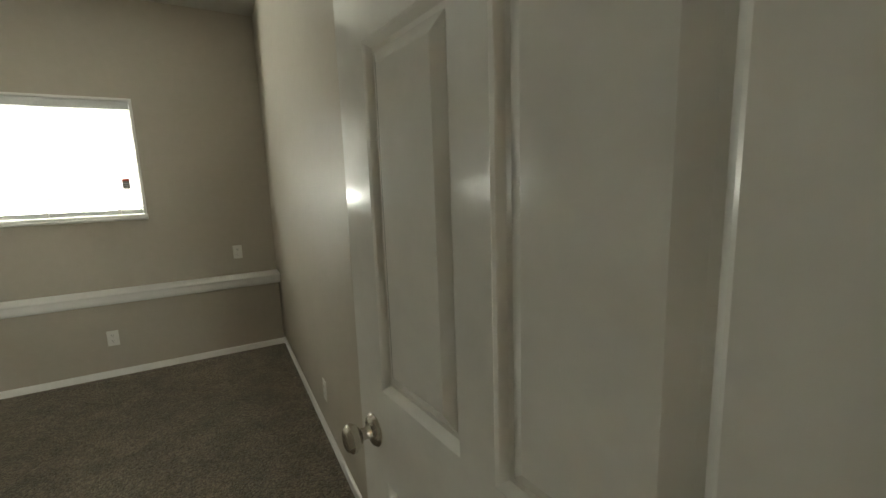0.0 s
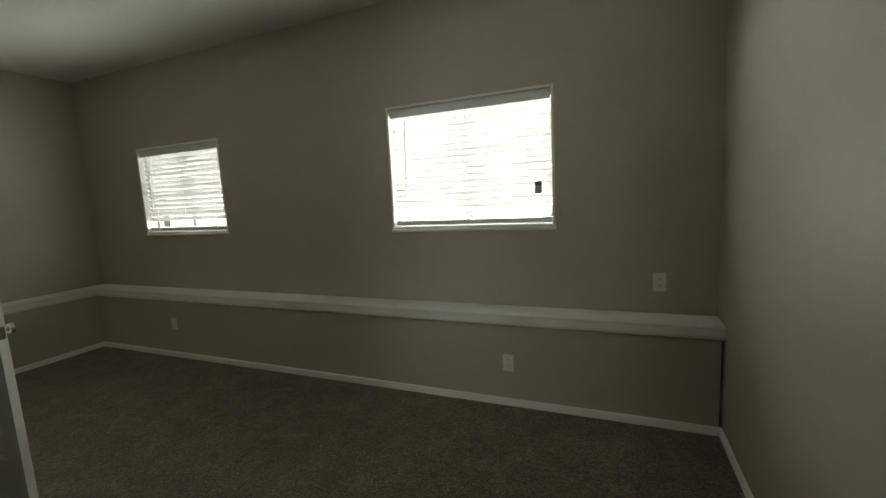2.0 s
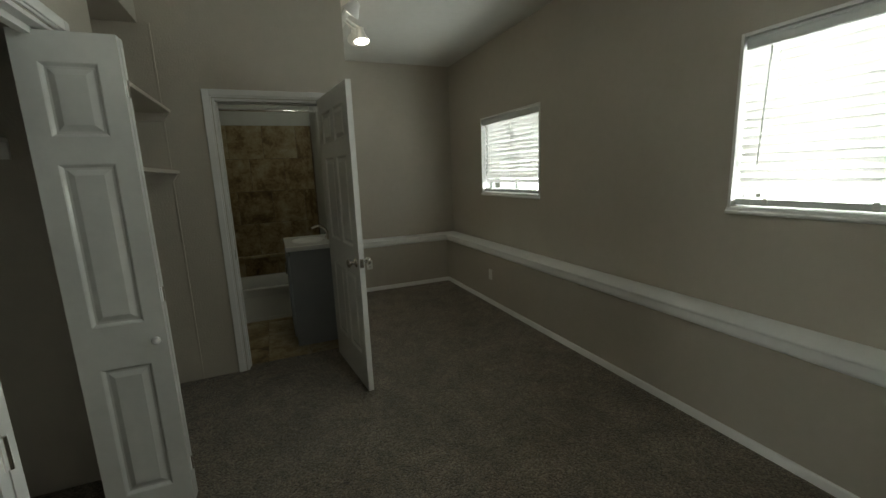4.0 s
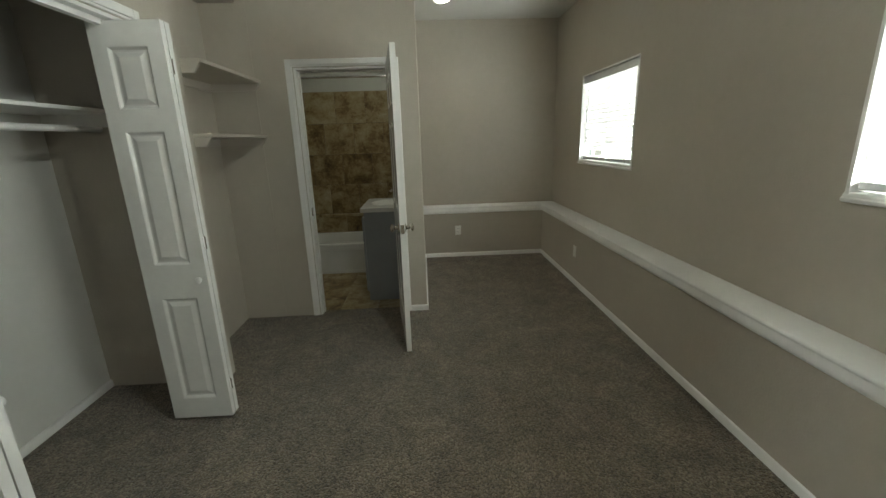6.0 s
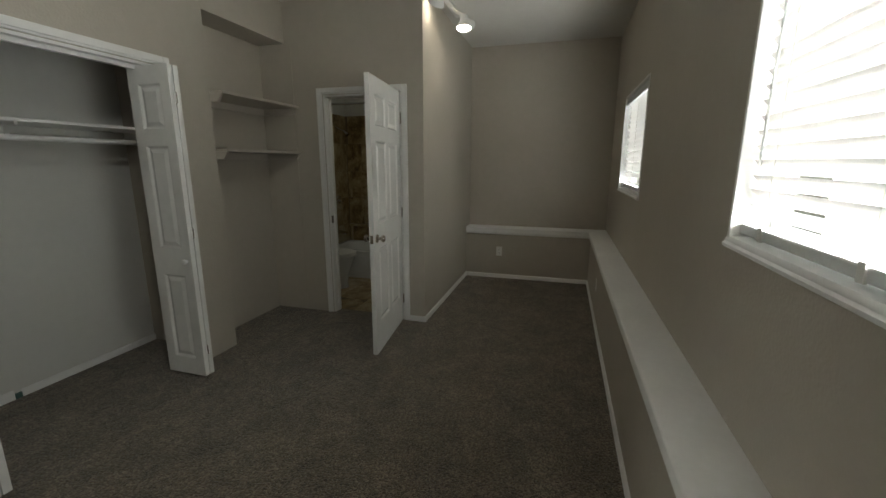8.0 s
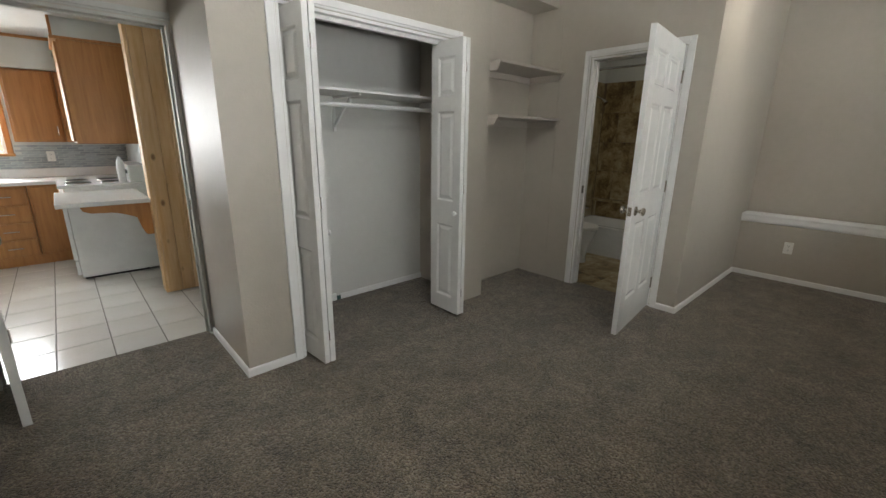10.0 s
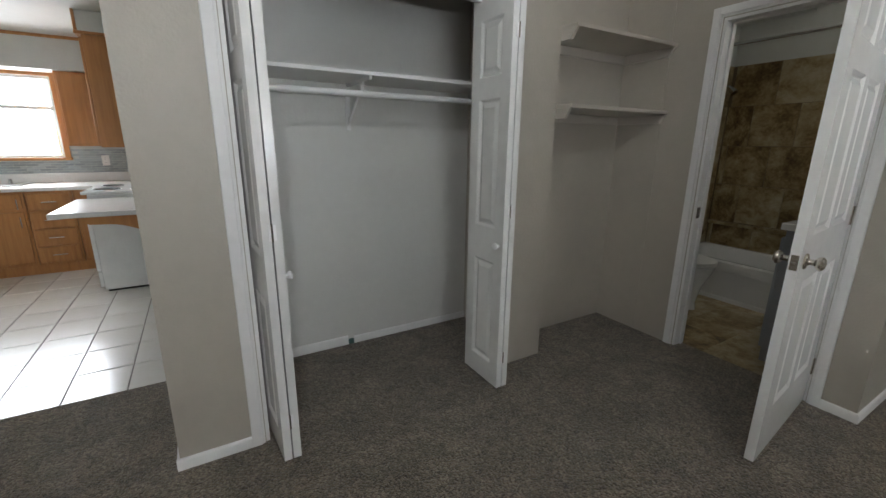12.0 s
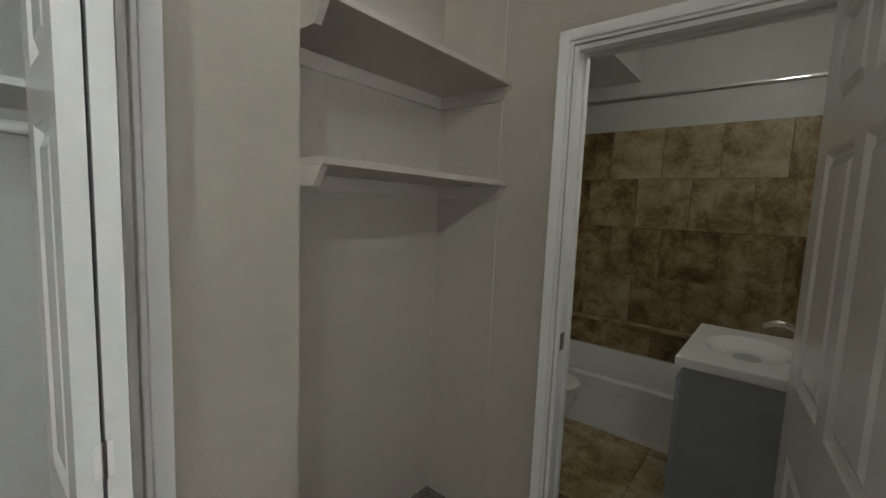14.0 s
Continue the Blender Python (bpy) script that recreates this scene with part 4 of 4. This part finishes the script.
part("bottle_body", lathe(bmesh.new(), [(0.03, 0.925), (0.034, 0.93), (0.034, 1.1), (0.026, 1.14), (0.014, 1.16), (0.014, 1.18)], Matrix.Translation((-0.86, SY - 0.05, 0))), ENAMEL, kettle, smooth=True)

bar = thing("breakfast_shelf", "white laminate counter shelf on a wooden corbel", "counter")
part("shelf_top", boxes((-0.943, -0.33, SY + 0.008, -4.95, 0.83, 0.868), bevel=0.006), COUNTER, bar)
corbel = [(-0.943, 0.83), (-0.943, 0.54), (-0.9, 0.54)] + [(-0.9 + 0.06 * q / 6, 0.54 + 0.16 * (q / 6) ** 2) for q in range(1, 7)] + [(-0.84 + 0.2 * q / 8, 0.7 + 0.06 * math.sin(math.pi / 2 * q / 8)) for q in range(1, 9)] + [(-0.54, 0.765), (-0.49, 0.785), (-0.47, 0.83)]
bm = prism(bmesh.new(), corbel, "y", -5.06, -5.03)
part("corbel", bm, OAK, bar, "orange-stained wooden corbel")


def cabinet(name, x0, x1, y0, y1, z0, z1, fronts, label, handle):
    """A cabinet facing north with door or drawer fronts, rows (x0, x1, z0, z1)."""
    top = thing(name, label, "cabinet", "oak kitchen cabinets")
    part("cabinet_body", boxes((x0, x1, y0, y1 - 0.02, z0, z1), bevel=0.003), OAK, top)
    for a, b, c, d in fronts:
        f = part("cabinet_front", boxes((a, b, y1 - 0.019, y1, c, d), bevel=0.005), OAK, top)
        if handle == "h":
            part("handle", rod(bmesh.new(), ((a + b) / 2 - 0.06, y1 + 0.02, (c + d) / 2), ((a + b) / 2 + 0.06, y1 + 0.02, (c + d) / 2), 0.005), CHROME, f)
        else:
            part("handle", rod(bmesh.new(), (a + 0.03, y1 + 0.02, c + 0.05 if z0 > 1 else d - 0.15), (a + 0.03, y1 + 0.02, c + 0.15 if z0 > 1 else d - 0.05), 0.005), CHROME, f)
    return top


FY = -6.8
cabinet("drawer_cabinet", -0.11, 0.255, KY0 + 0.01, FY, 0.1, 0.86, [(-0.095, 0.24, 0.12 + 0.183 * k, 0.285 + 0.183 * k) for k in range(4)], "orange oak drawer base cabinet under the counter", "h")
cabinet("base_cabinet", -0.5, -0.115, KY0 + 0.01, FY, 0.1, 0.86, [(-0.48, -0.135, 0.13, 0.84)], "orange oak base cabinet beside the stove", "v")
cabinet("sink_cabinet", 0.26, 1.3, KY0 + 0.01, FY, 0.1, 0.86, [(0.28, 0.76, 0.13, 0.66), (0.78, 1.28, 0.13, 0.66), (0.28, 1.28, 0.69, 0.84)], "orange oak sink base cabinet under the window", "v")
solid("toe_kick", boxes((-0.5, 1.3, KY0 + 0.05, FY - 0.05, -0.01, 0.1)), OAK, "recessed oak toe board under the cabinets", "toe kick")
counter = thing("kitchen_counter", "white laminate worktop with a low splash", "counter")
part("worktop", boxes((-1.078, 1.32, KY0 + 0.005, FY + 0.02, 0.862, 0.9), bevel=0.006), COUNTER, counter)
part("back_splash", boxes((-1.078, 1.32, KY0 + 0.004, KY0 + 0.022, 0.9, 1.0), bevel=0.003), COUNTER, counter)
cabinet("wall_cabinet", -0.52, -0.1, KY0 + 0.004, -7.1, 1.3, 2.05, [(-0.5, -0.12, 1.32, 2.03)], "orange oak wall cabinet beside the window", "v")
cabinet("wall_cabinet", -1.078, -0.525, KY0 + 0.004, -7.1, 1.3, 2.05, [(-0.92, -0.54, 1.32, 2.03)], "orange oak wall cabinet in the corner", "v")
side = thing("hood_cabinet", "orange oak wall cabinet over the stove", "cabinet", "oak kitchen cabinets")
part("cabinet_body", boxes((-1.078, -0.57, -6.6, SY, 1.305, 2.2), bevel=0.004), OAK, side)
part("cabinet_front", boxes((-0.57, -0.55, -6.59, SY - 0.01, 1.325, 2.18), bevel=0.004), OAK, side)
part("top_trim", boxes((-1.078, -0.53, -6.6, SY + 0.012, 2.2, 2.225), bevel=0.004), OAK, side)
solid("soffit_kitchen", boxes((-1.078, -0.55, KY0, SY + 0.005, 2.225, KC), (-0.55, 1.5, KY0, -7.08, 2.055, KC)), BATH_WALL, "pale boxed soffit over the wall cabinets", "soffit")

kwin = tagged(thing("window_3", "kitchen window with a stained wooden frame", "window"), kind="structure")
for a, b, c, d in ((KW[0] - 0.05, KW[0], KW[2], KW[3]), (KW[1], KW[1] + 0.05, KW[2], KW[3]), (KW[0] - 0.05, KW[1] + 0.05, KW[3], KW[3] + 0.04), (KW[0] - 0.06, KW[1] + 0.06, KW[2] - 0.03, KW[2])):
    part("window_casing", boxes((a, b, KY0 + 0.002, KY0 + 0.022, c, d), bevel=0.003), OAK, kwin)
mid = (KW[2] + KW[3]) / 2 + 0.1
part("sash", boxes((KW[0], KW[1], KY0 - 0.07, KY0 - 0.03, mid - 0.02, mid + 0.02), (KW[0], KW[0] + 0.03, KY0 - 0.07, KY0 - 0.03, KW[2], KW[3]), (KW[1] - 0.03, KW[1], KY0 - 0.07, KY0 - 0.03, KW[2], KW[3]), (KW[0] + 0.03, KW[1] - 0.03, KY0 - 0.07, KY0 - 0.03, KW[3] - 0.03, KW[3]), (KW[0] + 0.03, KW[1] - 0.03, KY0 - 0.07, KY0 - 0.03, KW[2], KW[2] + 0.03), bevel=0.003), VINYL, kwin)
for c, d in ((KW[2] + 0.03, mid - 0.02), (mid + 0.02, KW[3] - 0.03)):
    p = part("window_pane", boxes((KW[0] + 0.03, KW[1] - 0.03, KY0 - 0.052, KY0 - 0.048, c, d)), GLASS, kwin)
    p.visible_shadow = False
outlet(pose(-0.36, KY0 + 0.0125, 1.135, 0, 0, 0), "white double outlet plate on the kitchen splash")

part("crown_trim", boxes((-0.55, 1.5, -7.08, -7.065, KC - 0.03, KC), bevel=0.003), OAK, side)
part("corner_trim", boxes((-0.556, -0.535, SY + 0.006, SY + 0.022, 2.225, KC), bevel=0.003), OAK, side)
sink = thing("kitchen_sink", "steel kitchen sink with a chrome faucet", "sink")
part("sink_rim", boxes((0.3, 0.9, -7.25, -6.9, 0.9, 0.906), bevel=0.002), CHROME, sink)
part("sink_bowl", boxes((0.33, 0.87, -7.2, -6.93, 0.9065, 0.9075)), BLACK, sink)
bm = rod(rod(bmesh.new(), (0.6, -7.27, 0.9), (0.6, -7.27, 1.03), 0.014), (0.6, -7.27, 1.03), (0.56, -7.08, 1.06), 0.011)
part("faucet_spout", bm, CHROME, sink, smooth=True)
for x in (0.45, 0.75):
    part("faucet_handle", rod(bmesh.new(), (x, -7.27, 0.9), (x, -7.27, 0.96), 0.02, 0.014), CHROME, sink, smooth=True)
vent = thing("ceiling_vent", "white slotted vent in the kitchen ceiling", "vent")
part("vent_frame", boxes((0.02, 0.34, -6.2, -6.05, KC - 0.01, KC), bevel=0.003), WHITE, vent)
for k in range(9):
    part("vent_slat", boxes((0.045 + 0.03 * k, 0.06 + 0.03 * k, -6.185, -6.065, KC - 0.014, KC - 0.01)), JAMB, vent)

# ---- tiles ----


def tile_data(name, w, h, t, mat, bevel):
    """A tile lying flat: w along x, h along y, its face up."""
    bm = boxes((-w / 2, w / 2, -h / 2, h / 2, -t, 0))
    edges = [e for e in bm.edges if all(v.co.z > -1e-6 for v in e.verts)]
    bmesh.ops.bevel(bm, geom=edges, offset=bevel, segments=1, affect="EDGES")
    return mesh_of(name, bm, mat)


def lay(parent, name, data, m):
    ob = new(name, data)
    ob.parent = parent
    ob.matrix_local = m
    return ob


wall_tiles = tagged(thing("tile_wall", "brown slate-look tiles around the tub", "tiles"), kind="structure")
pitch_w, pitch_h, top_z = 0.36, 0.367, 2.06
slate = tile_data("tile", pitch_w - 0.004, pitch_h - 0.004, 0.012, SLATE, 0.002)
for r in range(5):
    z = top_z - pitch_h * (r + 0.5)
    joint = (-1.983, -2.142, -1.946, -2.133, -1.96)[r] + pitch_w
    for k in range(6):
        y0, y1 = max(joint - pitch_w * (k + 1), BY0 + 0.02), min(joint - pitch_w * k, BY1 - 0.02)
        if y1 - y0 > 0.03:
            lay(wall_tiles, "tile", slate, Matrix.Translation((BX0 + 0.018, (y0 + y1) / 2, z)) @ Euler((radians(90), 0, radians(90))).to_matrix().to_4x4() @ Matrix.Diagonal(((y1 - y0 - 0.004) / (pitch_w - 0.004), 1, 1, 1)))
    for k in range(3):
        x0, x1 = max(BX0 + 0.02 + pitch_w * (k - 0.5 * (r % 2)), BX0 + 0.02), min(BX0 + 0.02 + pitch_w * (k + 1 - 0.5 * (r % 2)), TUB_X + 0.12)
        if x1 - x0 > 0.03:
            lay(wall_tiles, "tile", slate, Matrix.Translation(((x0 + x1) / 2, BY0 + 0.014, z)) @ Euler((radians(90), 0, math.pi)).to_matrix().to_4x4() @ Matrix.Diagonal(((x1 - x0 - 0.004) / (pitch_w - 0.004), 1, 1, 1)))
part("grout", boxes((BX0 + 0.004, BX0 + 0.012, BY0, BY1 - 0.006, RIM - 0.02, top_z), (BX0 + 0.012, TUB_X + 0.12, BY0, BY0 + 0.008, RIM - 0.02, top_z)), GROUT, wall_tiles)
for k in range(6):
    y1 = BY1 - 0.02 - 0.29 * k
    part("bullnose_tile", boxes((BX0 + 0.012, BX0 + 0.05, max(y1 - 0.286, BY0 + 0.02), y1, 0.555, 0.585), bevel=0.008), SLATE, wall_tiles)

bath_tiles = tagged(thing("tile_floor_bathroom", "brown slate-look tiles on the bathroom floor", "tiles"), kind="structure")
for i in range(5):
    for j in range(6):
        x, y = BX1 + 0.02 - 0.34 * (i + 0.5), BY1 - 0.34 * (j + 0.5)
        if x > TUB_X - 0.1 and y > BY0:
            lay(bath_tiles, "tile", slate, Matrix.Translation((x, y, -0.004)) @ Matrix.Diagonal((0.336 / (pitch_w - 0.004), 0.336 / (pitch_h - 0.004), 1, 1)))
kitchen_tiles = tagged(thing("tile_floor_kitchen", "glossy white ceramic tiles on the kitchen floor", "tiles"), kind="structure")
ceramic = tile_data("tile", 0.284, 0.329, 0.008, FLOOR_TILE, 0.002)
for i in range(-6, 8):
    for j in range(10):
        lay(kitchen_tiles, "tile", ceramic, Matrix.Translation((-0.48 + 0.29 * (i + 0.5), -3.845 - 0.335 * (j + 0.5), -0.004)))
mosaic = tagged(thing("mosaic_splash", "grey glass mosaic strips above the counter", "tiles"), kind="structure")
strip = tile_data("mosaic_strip", 0.096, 0.0235, 0.005, MOSAIC, 0.001)
for i in range(-1, 22):
    for j in range(10):
        x, z = -0.97 + 0.1 * i + 0.05 * (j % 2), 1.0 + 0.0265 * (j + 0.5)
        if x > 1.25 or (x > KW[0] - 0.1 and z > KW[2] - 0.05):
            continue
        lay(mosaic, "mosaic_strip", strip, Matrix.Translation((x, KY0 + 0.007, z)) @ Euler((radians(-90), 0, 0)).to_matrix().to_4x4() @ Euler((math.pi, 0, 0)).to_matrix().to_4x4())
# the kitchen's own plan is drawn a little large: bring it to size behind the doorway
KITCHEN = pose(-0.085, -0.071, 0) @ Matrix.Scale(0.968, 4)
for ob in set(bpy.data.objects) - BEFORE:
    if ob.parent is None and ob not in (wall_tiles, bath_tiles):
        ob.matrix_world = KITCHEN @ ob.matrix_world
